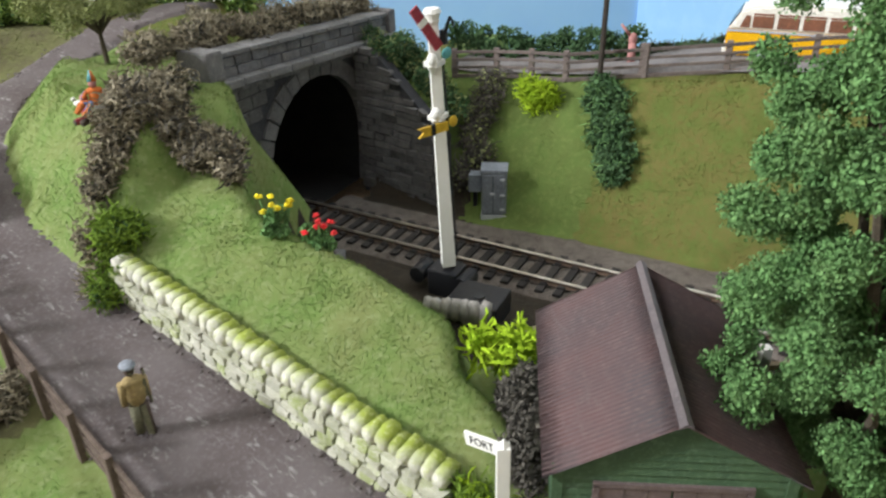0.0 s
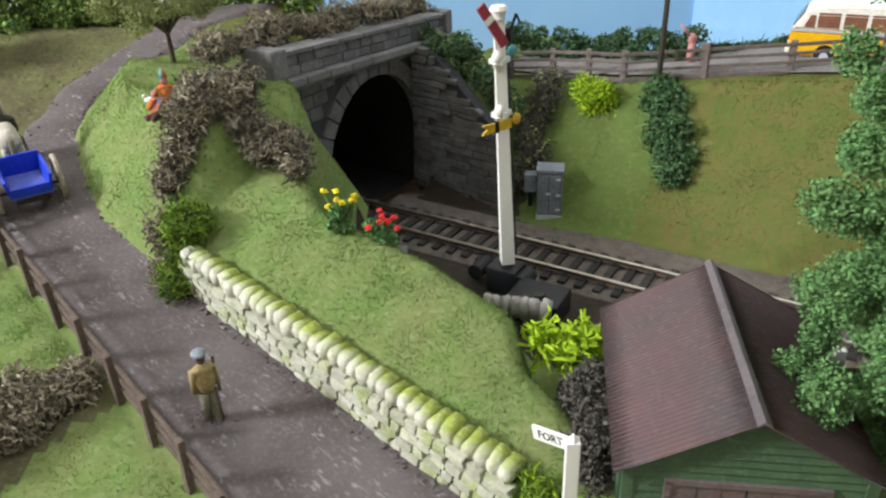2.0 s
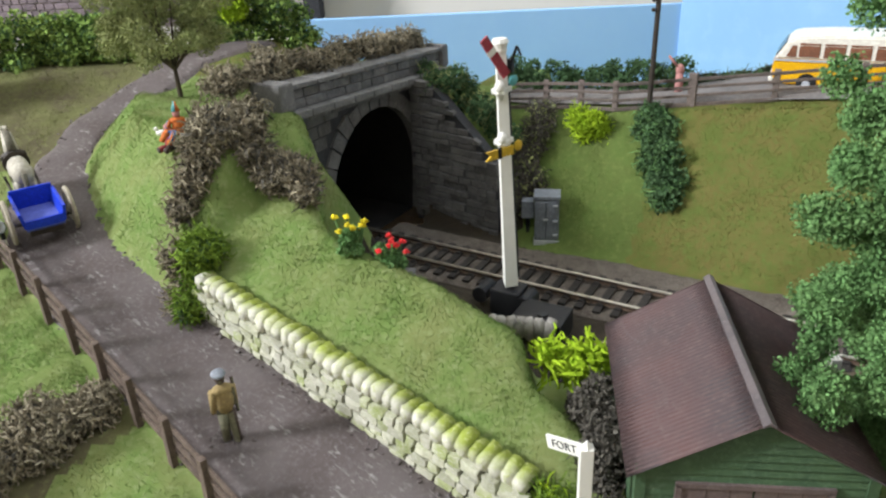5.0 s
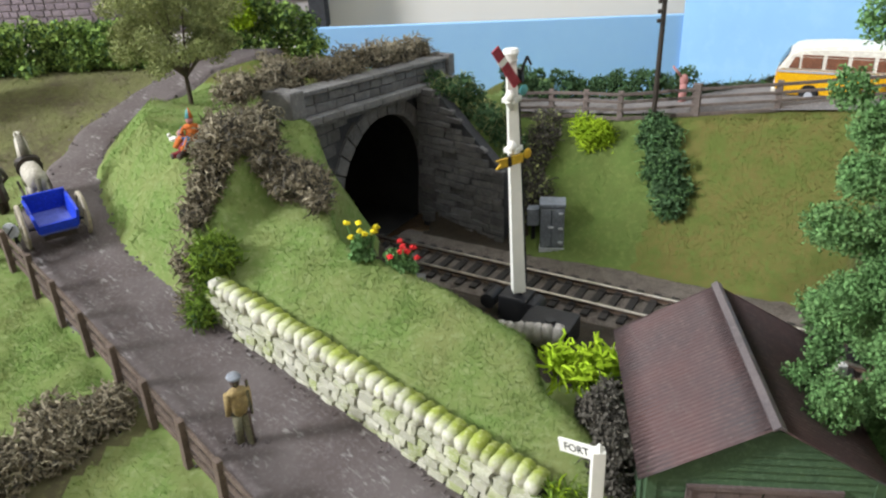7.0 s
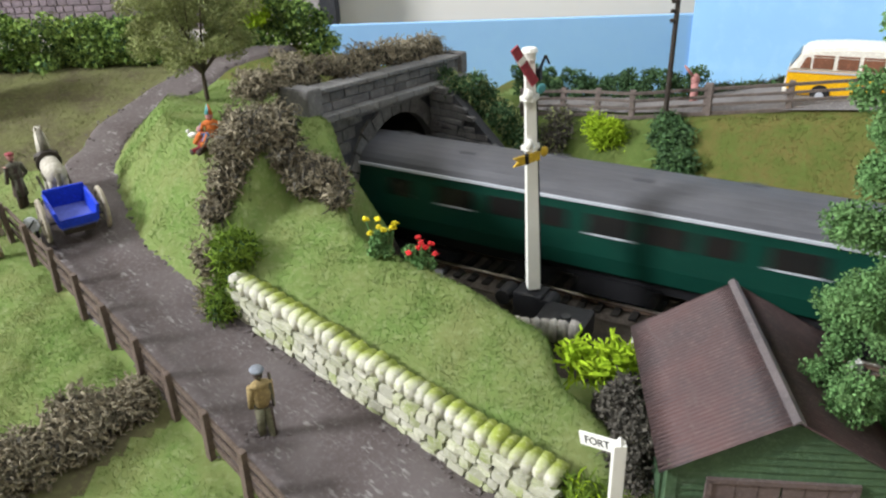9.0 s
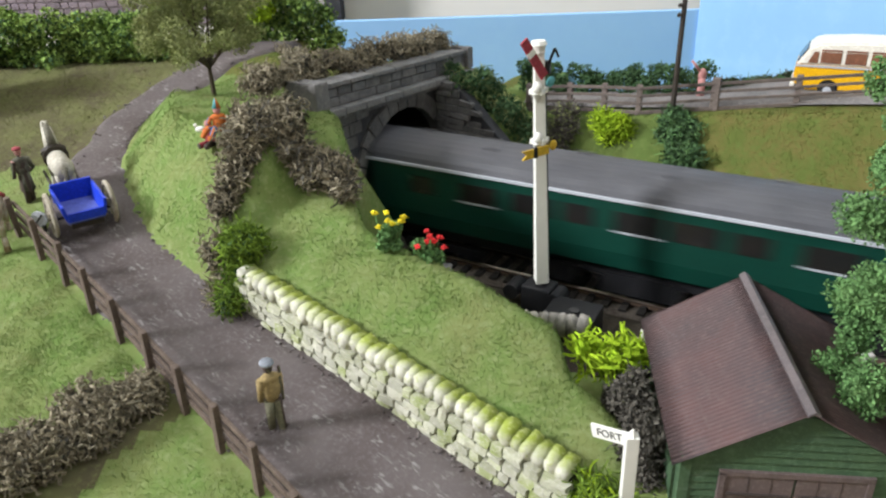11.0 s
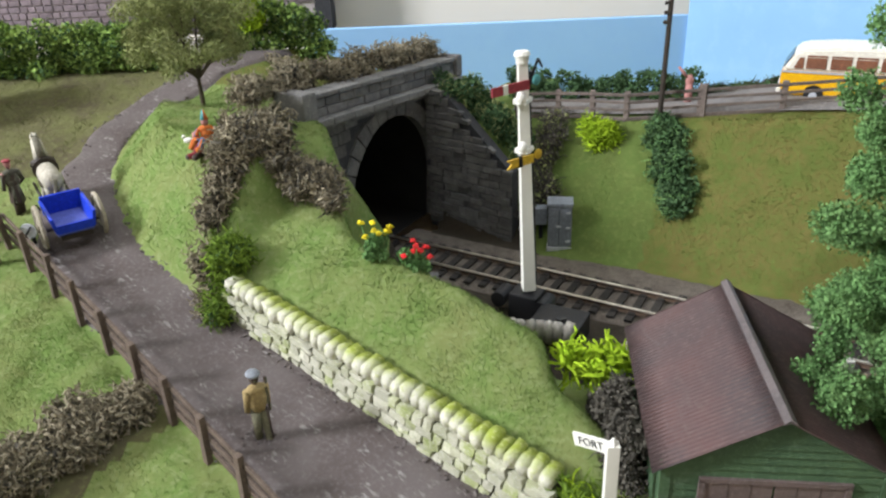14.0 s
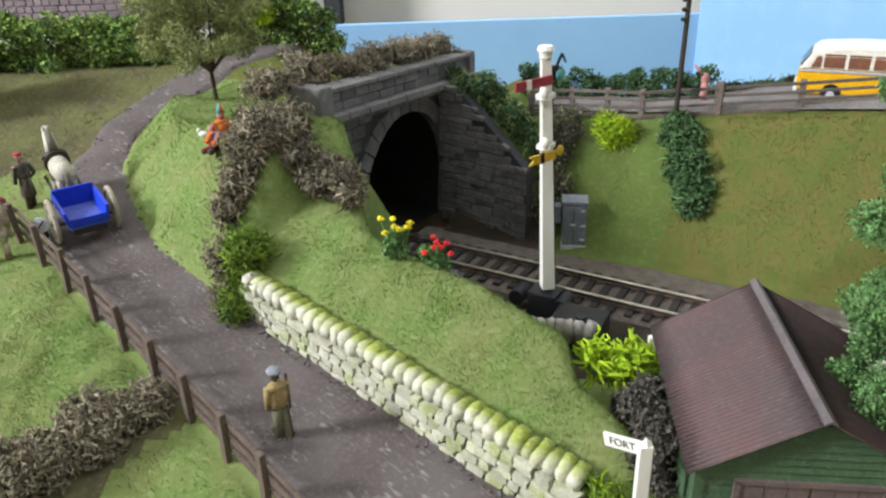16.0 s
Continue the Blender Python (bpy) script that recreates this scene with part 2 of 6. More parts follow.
M["leaf"] = material("leaf_green", (0.105, 0.215, 0.075), (0.145, 0.255, 0.095), 0.9, 120, 900, 0, vary=0.38, spec=0.1)
M["leaf_moss"] = material("moss_green", (0.15, 0.23, 0.03), (0.09, 0.15, 0.024), 0.9, 120, 900, 0, vary=0.35, spec=0.1)
# own green of ivy and dark bushes; inside lighter plants it paints shade
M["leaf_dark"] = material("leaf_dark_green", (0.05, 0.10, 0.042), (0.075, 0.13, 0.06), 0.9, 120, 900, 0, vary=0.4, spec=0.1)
M["leaf_olive"] = material("leaf_olive", (0.235, 0.27, 0.105), (0.29, 0.31, 0.14), 0.9, 120, 900, 0, vary=0.35, spec=0.1)
M["lime"] = material("lime_moss", (0.31, 0.44, 0.025), (0.23, 0.36, 0.02), 0.9, 150, 900, 0, vary=0.3, spec=0.1)
M["bark"] = material("bark", (0.10, 0.08, 0.055), (0.065, 0.05, 0.036), 0.9, 400, 2000, 0.6)
M["sky"] = material("painted_sky", (0.29, 0.51, 0.82), (0.33, 0.56, 0.84), 0.8, 9, 60, 0.02, c=(0.31, 0.53, 0.83), spec=0.1)
M["sky_pale"] = material("painted_pale_sky", (0.29, 0.52, 0.77), (0.26, 0.47, 0.75), 0.8, 9, 60, 0.02, c=(0.32, 0.54, 0.77), spec=0.1)
M["cream"] = material("cream_wall", (0.80, 0.76, 0.69), (0.78, 0.74, 0.68), 0.9, 2, 80, 0.02, c=(0.79, 0.75, 0.685))
M["hallfloor"] = material("hall_floor", (0.22, 0.17, 0.12), (0.18, 0.14, 0.10), 0.6, 3, 60, 0.1)
M["ply"] = material("plywood", (0.45, 0.33, 0.20), (0.38, 0.27, 0.16), 0.7, 20, 200, 0.1)
M["brick"] = material("purple_stone", (0.25, 0.20, 0.225), (0.18, 0.145, 0.165), 0.9, 150, 900, 0.5, vary=0.2)
M["mortar"] = material("pale_mortar", (0.42, 0.38, 0.38), (0.36, 0.33, 0.33), 0.95, 150, 900, 0.5)
M["loco_green"] = material("loco_green", (0.018, 0.036, 0.030), (0.015, 0.030, 0.025), 0.28, 60, 700, 0.05, spec=0.6)
M["coach_green"] = material("coach_green", (0.004, 0.043, 0.029), (0.003, 0.036, 0.025), 0.36, 60, 700, 0.05, spec=0.45)
M["coach_roof"] = material("coach_roof", (0.090, 0.090, 0.100), (0.065, 0.065, 0.073), 0.55, 60, 700, 0.1)
M["orange"] = material("orange_line", (0.34, 0.060, 0.030), (0.28, 0.05, 0.03), 0.5, 60, 700, 0)
M["glass"] = material("dark_glass", (0.014, 0.015, 0.015), (0.022, 0.018, 0.016), 0.14, 90, 700, 0, spec=0.5)
M["gloss_black"] = material("gloss_black", (0.014, 0.014, 0.016), (0.02, 0.02, 0.022), 0.24, 120, 900, 0.05, spec=0.7)
M["door_joint"] = material("door_joint", (0.055, 0.042, 0.038), (0.045, 0.035, 0.03), 0.8, 200, 900, 0.2)
M["pale_letter"] = material("pale_lettering", (0.30, 0.32, 0.24), (0.26, 0.28, 0.21), 0.6, 200, 900, 0)
M["mane"] = material("grey_mane", (0.15, 0.14, 0.105), (0.10, 0.09, 0.07), 0.8, 300, 900, 0.3)
M["bay"] = material("pale_horse_coat", (0.50, 0.46, 0.36), (0.22, 0.14, 0.075), 0.75, 130, 900, 0.2, c=(0.55, 0.52, 0.44))
M["camo"] = material("drab_greatcoat", (0.115, 0.115, 0.085), (0.06, 0.055, 0.045), 0.85, 260, 900, 0.3)
M["blue"] = material("blue_paint", (0.01, 0.045, 0.50), (0.01, 0.035, 0.40), 0.45, 150, 900, 0.1)
M["denim"] = material("denim_cloth", (0.09, 0.16, 0.30), (0.07, 0.12, 0.23), 0.8, 300, 900, 0.2)
M["blue_floor"] = material("blue_grey_floor", (0.10, 0.13, 0.42), (0.08, 0.10, 0.34), 0.6, 150, 900, 0.1)
M["wheel"] = material("cream_wheel", (0.34, 0.30, 0.23), (0.25, 0.22, 0.17), 0.7, 250, 900, 0.2)
M["horse"] = material("grey_horse", (0.48, 0.45, 0.38), (0.36, 0.33, 0.27), 0.7, 180, 900, 0.2, c=(0.6, 0.57, 0.5))
M["harness"] = material("dark_harness", (0.035, 0.028, 0.024), (0.05, 0.04, 0.03), 0.6, 200, 900, 0.2)
M["bus_yellow"] = material("bus_yellow", (0.80, 0.43, 0.01), (0.76, 0.40, 0.01), 0.3, 60, 700, 0.02, spec=0.5)
M["bus_cream"] = material("bus_cream", (0.78, 0.74, 0.66), (0.75, 0.71, 0.62), 0.35, 60, 700, 0.02, spec=0.5)
M["bus_seat"] = material("bus_inside", (0.22, 0.09, 0.05), (0.16, 0.07, 0.04), 0.7, 100, 700, 0.1)
M["rubber"] = material("tyre_rubber", (0.02, 0.02, 0.02), (0.03, 0.03, 0.03), 0.8, 200, 900, 0.2)
M["tan"] = material("tan_coat", (0.30, 0.225, 0.10), (0.24, 0.175, 0.08), 0.8, 220, 1000, 0.3)
M["bloom_y"] = material("yellow_bloom", (0.72, 0.60, 0.02), (0.62, 0.50, 0.02), 0.8, 300, 900, 0, vary=0.2)
M["bloom_r"] = material("red_bloom", (0.62, 0.025, 0.03), (0.5, 0.02, 0.02), 0.8, 300, 900, 0, vary=0.2)
M["pebble"] = material("grey_pebble", (0.40, 0.375, 0.34), (0.28, 0.26, 0.235), 0.9, 200, 1000, 0.5, vary=0.2)
M["ink"] = material("black_lettering", (0.03, 0.03, 0.03), (0.04, 0.04, 0.04), 0.7, 200, 900, 0)
M["panel_white"] = material("white_coach_panel", (0.75, 0.80, 0.85), (0.7, 0.76, 0.8), 0.3, 90, 700, 0)
M["orange_cloth"] = material("orange_cloth", (0.55, 0.16, 0.03), (0.48, 0.12, 0.03), 0.8, 300, 900, 0.2)
M["pink"] = material("pink_cloth", (0.45, 0.22, 0.20), (0.4, 0.18, 0.17), 0.8, 300, 900, 0.2)
M["teal"] = material("teal_plastic", (0.10, 0.32, 0.33), (0.08, 0.26, 0.28), 0.5, 300, 900, 0.1)
M["dark_coat"] = material("dark_brown_coat", (0.07, 0.05, 0.04), (0.05, 0.036, 0.03), 0.8, 300, 900, 0.2)
M["timber"] = material("pale_timber", (0.36, 0.29, 0.20), (0.28, 0.22, 0.15), 0.8, 300, 900, 0.3)
M["rough"] = material("w_rough_meadow", (0.120, 0.124, 0.050), (0.088, 0.074, 0.046), 0.95, 42, 420, 0.06, c=(0.15, 0.155, 0.068), spec=0.1)
M["rough_blade"] = material("w_rough_blade", (0.135, 0.150, 0.056), (0.105, 0.092, 0.05), 0.9, 45, 900, 0, vary=0.25, spec=0.1, thin=0.45)
M["drab"] = material("olive_drab_cloth", (0.16, 0.155, 0.10), (0.12, 0.115, 0.075), 0.8, 300, 900, 0.2)
# greener than the bank, and darkened for the weaker light on the far slope
M["slope"] = material("w_dim_slope_grass", (0.10, 0.15, 0.038), (0.10, 0.13, 0.036), 0.95, 60, 420, 0.05, c=(0.14, 0.18, 0.055), spec=0.1)
M["slope_blade"] = material("w_dim_slope_blade", (0.105, 0.155, 0.04), (0.135, 0.175, 0.055), 0.9, 50, 900, 0, vary=0.25, spec=0.1, thin=0.45)
M["ridge_cap"] = material("dark_ridge_cap", (0.125, 0.105, 0.108), (0.09, 0.078, 0.082), 0.6, 120, 900, 0.2, c=(0.15, 0.13, 0.135))
M["hedge_leaf"] = material("hedge_leaf", (0.16, 0.26, 0.065), (0.24, 0.33, 0.085), 0.9, 40, 900, 0, vary=0.45, spec=0.1)
M["roof_worn"] = material("worn_roof_crest", (0.235, 0.15, 0.145), (0.165, 0.125, 0.125), 0.6, 45, 600, 0.2, c=(0.26, 0.185, 0.18))


# ---- building helpers ----
YAW = math.degrees(math.atan2(U.y, U.x))
along = pose(0, 0, 0, 0, 0, YAW)


def at_track(s, l, z=0.0, turn=0.0):
    p = world(s, l, z)
    return pose(p.x, p.y, p.z, 0, 0, YAW + turn)


def part(name, bm, material_, parent=None, label="", flat=True):
    me = bpy.data.meshes.new(name)
    bmesh.ops.recalc_face_normals(bm, faces=bm.faces)
    bm.to_mesh(me)
    bm.free()
    me.materials.append(M[material_])
    if not flat:
        me.shade_smooth()
    ob = new(name, me)
    if parent:
        ob.parent = parent
    if label:
        ob["label"] = label
    return ob


def piece(name, me, parent, m):
    ob = new(name, me)
    ob.parent = parent
    ob.matrix_basis = m
    return ob


def thing(name, m, label, category, group="", kind=""):
    ob = new(name)
    ob.empty_display_size = 0.005
    ob.matrix_world = m
    return tagged(ob, label, category, group, kind)


def box(bm, x0, x1, y0, y1, z0, z1, m=None, bevel=0.0):
    r = bmesh.ops.create_cube(bm, size=1.0)
    v = r["verts"]
    for k in v:
        k.co = Vector((x0 + (k.co.x + 0.5) * (x1 - x0), y0 + (k.co.y + 0.5) * (y1 - y0), z0 + (k.co.z + 0.5) * (z1 - z0)))
    if bevel:
        e = list({e for k in v for e in k.link_edges})
        v = list({k for f in bmesh.ops.bevel(bm, geom=e, offset=bevel, segments=2, affect="EDGES", profile=0.6)["faces"] for k in f.verts} | {k for k in v if k.is_valid})
    if m is not None:
        bmesh.ops.transform(bm, matrix=m, verts=[k for k in v if k.is_valid])
    return bm


def rod(bm, p, q, r0, r1=None, seg=8):
    p, q = Vector(p), Vector(q)
    d = q - p
    m = Matrix.Translation((p + q) / 2) @ d.to_track_quat("Z", "Y").to_matrix().to_4x4()
    bmesh.ops.create_cone(bm, cap_ends=True, segments=seg, radius1=r0, radius2=r0 if r1 is None else r1, depth=d.length, matrix=m)
    return bm


def ball(bm, c, r, sub=2, jitter=0.0, seed=0):
    r = r if isinstance(r, tuple) else (r, r, r)
    v = bmesh.ops.create_icosphere(bm, subdivisions=sub, radius=1.0)["verts"]
    for k in v:
        f = 1 + jitter * noise.noise(k.co * 1.7 + Vector((seed * 3.1, seed, 0)))
        k.co = Vector((c[0] + k.co.x * r[0] * f, c[1] + k.co.y * r[1] * f, c[2] + k.co.z * r[2] * f))
    return bm


def prism(bm, outline, x0, x1, m=None):
    """An outline in y, z drawn out along x."""
    a = [bm.verts.new((x0, y, z)) for y, z in outline]
    b = [bm.verts.new((x1, y, z)) for y, z in outline]
    bm.faces.new(a)
    bm.faces.new(b[::-1])
    n = len(a)
    for i in range(n):
        bm.faces.new((a[i], b[i], b[(i + 1) % n], a[(i + 1) % n]))
    if m is not None:
        bmesh.ops.transform(bm, matrix=m, verts=a + b)
    return bm


def BM():
    return bmesh.new()


def mesh_of(name, verts, faces, material_):
    me = bpy.data.meshes.new(name)
    me.from_pydata(verts, [], faces)
    me.materials.append(M[material_])
    me.update()
    return me


def leaves(name, blobs, n, size, material_, seed=1, shell=0.55, jag=0.5):
    """Small bent leaf flakes, crowded near the skins of uneven blobs (x, y, z, rx, ry, rz)."""
    rnd = np.random.default_rng(seed)
    b = np.array(blobs, float)
    vol = (b[:, 3] * b[:, 4] + b[:, 4] * b[:, 5] + b[:, 3] * b[:, 5])
    pick = rnd.choice(len(b), n, p=vol / vol.sum())
    d = rnd.normal(size=(n, 3))
    d /= np.linalg.norm(d, axis=1)[:, None]
    rad = (shell + (1 - shell) * rnd.random(n)) * (1 + jag * (rnd.random(n) - 0.5) * np.sin(9 * d[:, 0] + pick) * np.cos(7 * d[:, 2] + 2 * pick))
    c = b[pick, :3] + d * b[pick, 3:] * rad[:, None]
    t = rnd.normal(size=(n, 3))
    t /= np.linalg.norm(t, axis=1)[:, None]
    w = np.cross(t, rnd.normal(size=(n, 3)))
    w /= np.linalg.norm(w, axis=1)[:, None]
    sz = size * (0.6 + 0.8 * rnd.random(n))[:, None]
    nn = np.cross(t, w)
    v = np.stack([c - t * sz, c + w * sz * 0.6 + nn * sz * 0.25, c + t * sz, c - w * sz * 0.6 + nn * sz * 0.25], 1).reshape(-1, 3)
    i = np.arange(n) * 4
    f = np.concatenate([np.stack([i, i + 1, i + 2], 1), np.stack([i, i + 2, i + 3], 1)])
    return mesh_of(name, v.tolist(), f.tolist(), material_)


def twigs(name, blobs, n, length, thick, material_, seed=1, curl=0.9, up=0.0):
    """Curled three-sided strands through blobs (x, y, z, rx, ry, rz)."""
    rnd = np.random.default_rng(seed)
    b = np.array(blobs, float)
    vol = b[:, 3] * b[:, 4] + b[:, 4] * b[:, 5] + b[:, 3] * b[:, 5]
    verts, faces = [], []
    for k in rnd.choice(len(b), n, p=vol / vol.sum()):
        d = rnd.normal(size=3)
        d /= np.linalg.norm(d)
        p = b[k, :3] + d * b[k, 3:] * (0.35 + 0.6 * rnd.random())
        way = rnd.normal(size=3) + np.array([0, 0, up])
        way /= np.linalg.norm(way)
        seg = 4
        base = len(verts)
        th = thick * (0.7 + 0.6 * rnd.random())
        for j in range(seg + 1):
            side = np.cross(way, (0.3, 0.5, 0.8))
            side /= np.linalg.norm(side) + 1e-9
            oth = np.cross(way, side)
            r = th * (1 - 0.5 * j / seg)
            verts += [tuple(p + r * (math.cos(a) * side + math.sin(a) * oth)) for a in (0, 2.1, 4.2)]
            p = p + way * length / seg * (0.7 + 0.6 * rnd.random())
            way = way + curl * 0.6 * rnd.normal(size=3)
            way /= np.linalg.norm(way)
        for j in range(seg):
            o = base + 3 * j
            for e in range(3):
                faces.append((o + e, o + (e + 1) % 3, o + 3 + (e + 1) % 3, o + 3 + e))
    return mesh_of(name, verts, faces, material_)


def stones(name, variants, size, material_, seed=5, square=0.62, soft_=True):
    """Some meshes of rounded uneven stones, x, y, z about size."""
    made = []
    for k in range(variants):
        bm = BM()
        v = bmesh.ops.create_cube(bm, size=1.0)["verts"]
        bmesh.ops.subdivide_edges(bm, edges=bm.edges[:], cuts=1, use_grid_fill=True)
        for q in bm.verts:
            r = q.co.normalized()
            co = q.co * square + r * (1 - square) * 0.65
            co += Vector((noise.noise(r * 1.4 + Vector((k * 7.1 + seed, 0, 0))), noise.noise(r * 1.4 + Vector((0, k * 5.3 + seed, 0))), noise.noise(r * 1.4 + Vector((0, 0, k * 3.7 + seed))))) * 0.16
            q.co = Vector((co.x * size[0], co.y * size[1], co.z * size[2]))
        me = bpy.data.meshes.new(name)
        bm.to_mesh(me)
        bm.free()
        me.materials.append(M[material_])
        if soft_:
            me.shade_smooth()
        made.append(me)
    return made


# ---- setting ----
def spread(lo, fa, fb, hi, fine, coarse):
    a = list(np.arange(lo, fa, coarse)) + list(np.arange(fa, fb, fine)) + list(np.arange(fb, hi + coarse * 0.5, coarse))
    return a


def in_bore(x, y):
    s, l = track_sl(x, y)
    return -0.112 < s < -0.086 and -0.032 < l < 0.060


HEDGE_EARTH = ((-0.20, 0.140), (-0.17, 0.139), (-0.155, 0.142), (-0.143, 0.150), (-0.134, 0.161), (-0.09, 0.200))


def build_ground():
    xs, ys = spread(-1.35, -0.36, 0.30, 1.45, 0.0033, 0.03), spread(0.02, 0.05, 0.56, 0.585, 0.0033, 0.0125)
    verts = [(x, y, land(x, y) + 0.0006 * noise.noise(Vector((x, y, 0)) * 90) * (1 if track_sl(x, y)[1] < -0.03 or track_sl(x, y)[1] > 0.045 else 0.2)) for y in ys for x in xs]
    w = len(xs)
    grass, olive, soil, rough, slope = [], [], [], [], []
    for j in range(len(ys) - 1):
        for i in range(w - 1):
            x, y = (xs[i] + xs[i + 1]) / 2, (ys[j] + ys[j + 1]) / 2
            if in_bore(x, y):
                continue
            s, l = track_sl(x, y)
            f = (j * w + i, j * w + i + 1, (j + 1) * w + i + 1, (j + 1) * w + i)
            wob = 0.004 * noise.noise(Vector((x, y, 0.3)) * 60)
            if s > -0.1 and -0.084 < l + wob < 0.031 and land(x, y) < 0.024 or -0.1 < s < -0.030 and 0 < l < 0.050:
                soil.append(f)
            elif l > 0 and (s > 0.028 + 0.5 * wob or s < -0.12):
                olive.append(f)
            elif y < 0.18 and x < -0.09 and abs(y - along_line(HEDGE_EARTH, x)) < 0.012 + 3 * wob:
                rough.append(f)
            elif y > 0.30 + 2 * wob and x < along_line(LANE_LEFT, min(y, 0.55)) + 0.003:
                rough.append(f)
            elif l > 0.03 and s > -0.1:
                slope.append(f)
            else:
                grass.append(f)
    me = bpy.data.meshes.new("ground")
    me.from_pydata(verts, [], grass + olive + soil + rough + slope)
    for k in ("grass", "olive", "soil", "rough", "slope"):
        me.materials.append(M[k])
    me.polygons.foreach_set("material_index", [0] * len(grass) + [1] * len(olive) + [2] * len(soil) + [3] * len(rough) + [4] * len(slope))
    me.shade_smooth()
    tagged(new("ground", me), "rolling scenic ground with short static grass and bare soil darkened for shade", "ground", kind="structure")


def strip(name, left, right, lift, material_, label, category):
    """A sheet between two lines of points, laid on the land."""
    verts, faces = [], []
    across = 9
    for (xa, ya), (xb, yb) in zip(left, right):
        for k in range(across + 1):
            x, y = xa + (xb - xa) * k / across, ya + (yb - ya) * k / across
            edge = 0.0022 if k in (0, across) else 0.0
            verts.append((x, y, land(x, y) + lift - edge + 0.0003 * noise.noise(Vector((x, y, 0)) * 160)))
    n = across + 1
    for j in range(len(left) - 1):
        for k in range(across):
            faces.append((j * n + k, j * n + k + 1, (j + 1) * n + k + 1, (j + 1) * n + k))
    me = mesh_of(name, verts, faces, material_)
    me.shade_smooth()
    return tagged(new(name, me), label, category, kind="structure")


def along_line(nodes, y):
    for (ya, xa), (yb, xb) in zip(nodes, nodes[1:]):
        if y <= yb:
            break
    return xa + (xb - xa) * (y - ya) / (yb - ya)


LANE_LEFT = ((0.02, 0.02), (0.10, -0.045), (0.1319, -0.078), (0.156, -0.106), (0.194, -0.148), (0.225, -0.180), (0.252, -0.200), (0.275, -0.2115), (0.30, -0.2110), (0.318, -0.2095), (0.331, -0.2100), (0.345, -0.2075), (0.372, -0.197), (0.39, -0.187), (0.424, -0.1742), (0.455, -0.162), (0.56, -0.11))
LANE_RIGHT = ((0.02, 0.11), (0.10, 0.045), (0.137, -0.004), (0.17, -0.049), (0.207, -0.100), (0.224, -0.126), (0.246, -0.152), (0.275, -0.1715), (0.298, -0.184), (0.325, -0.1865), (0.34, -0.183), (0.355, -0.172), (0.385, -0.1575), (0.411, -0.148), (0.56, -0.075))


def build_lane():
    ys = np.arange(0.025, 0.455, 0.004)
    wob = lambda y, k: 0.0022 * noise.noise(Vector((k, y * 70, 0))) + 0.001 * noise.noise(Vector((k, y * 300, 0)))
    strip("lane", [(along_line(LANE_LEFT, y) + wob(y, 1), y) for y in ys], [(along_line(LANE_RIGHT, y) + wob(y, 5), y) for y in ys], 0.0013, "lane",
          "worn grey-brown country lane with pale scuffs", "road")
    bed = [(world(s, -0.022), world(s, 0.033 + 0.005 * smooth(-0.03, 0.02, s) + 0.0016 * noise.noise(Vector((s * 120, 0, 0))))) for s in np.arange(-0.096, 1.42, 0.006)]
    strip("track_bed", [(a.x, a.y) for a, b in bed], [(b.x, b.y) for a, b in bed], 0.0008, "ballast", "grey-brown ballast bed beside the rails", "track bed")
    up = [(world(s, 0.100 + 0.01 * smooth(0, 0.1, s)), world(s, 0.130 + 0.036 * smooth(0.02, 0.06, s))) for s in np.arange(-0.07, 0.6, 0.01)]
    strip("upper_road", [(a.x, a.y) for a, b in up], [(b.x, b.y) for a, b in up], 0.0035, "upper", "pale grey upper road behind the fence", "road")


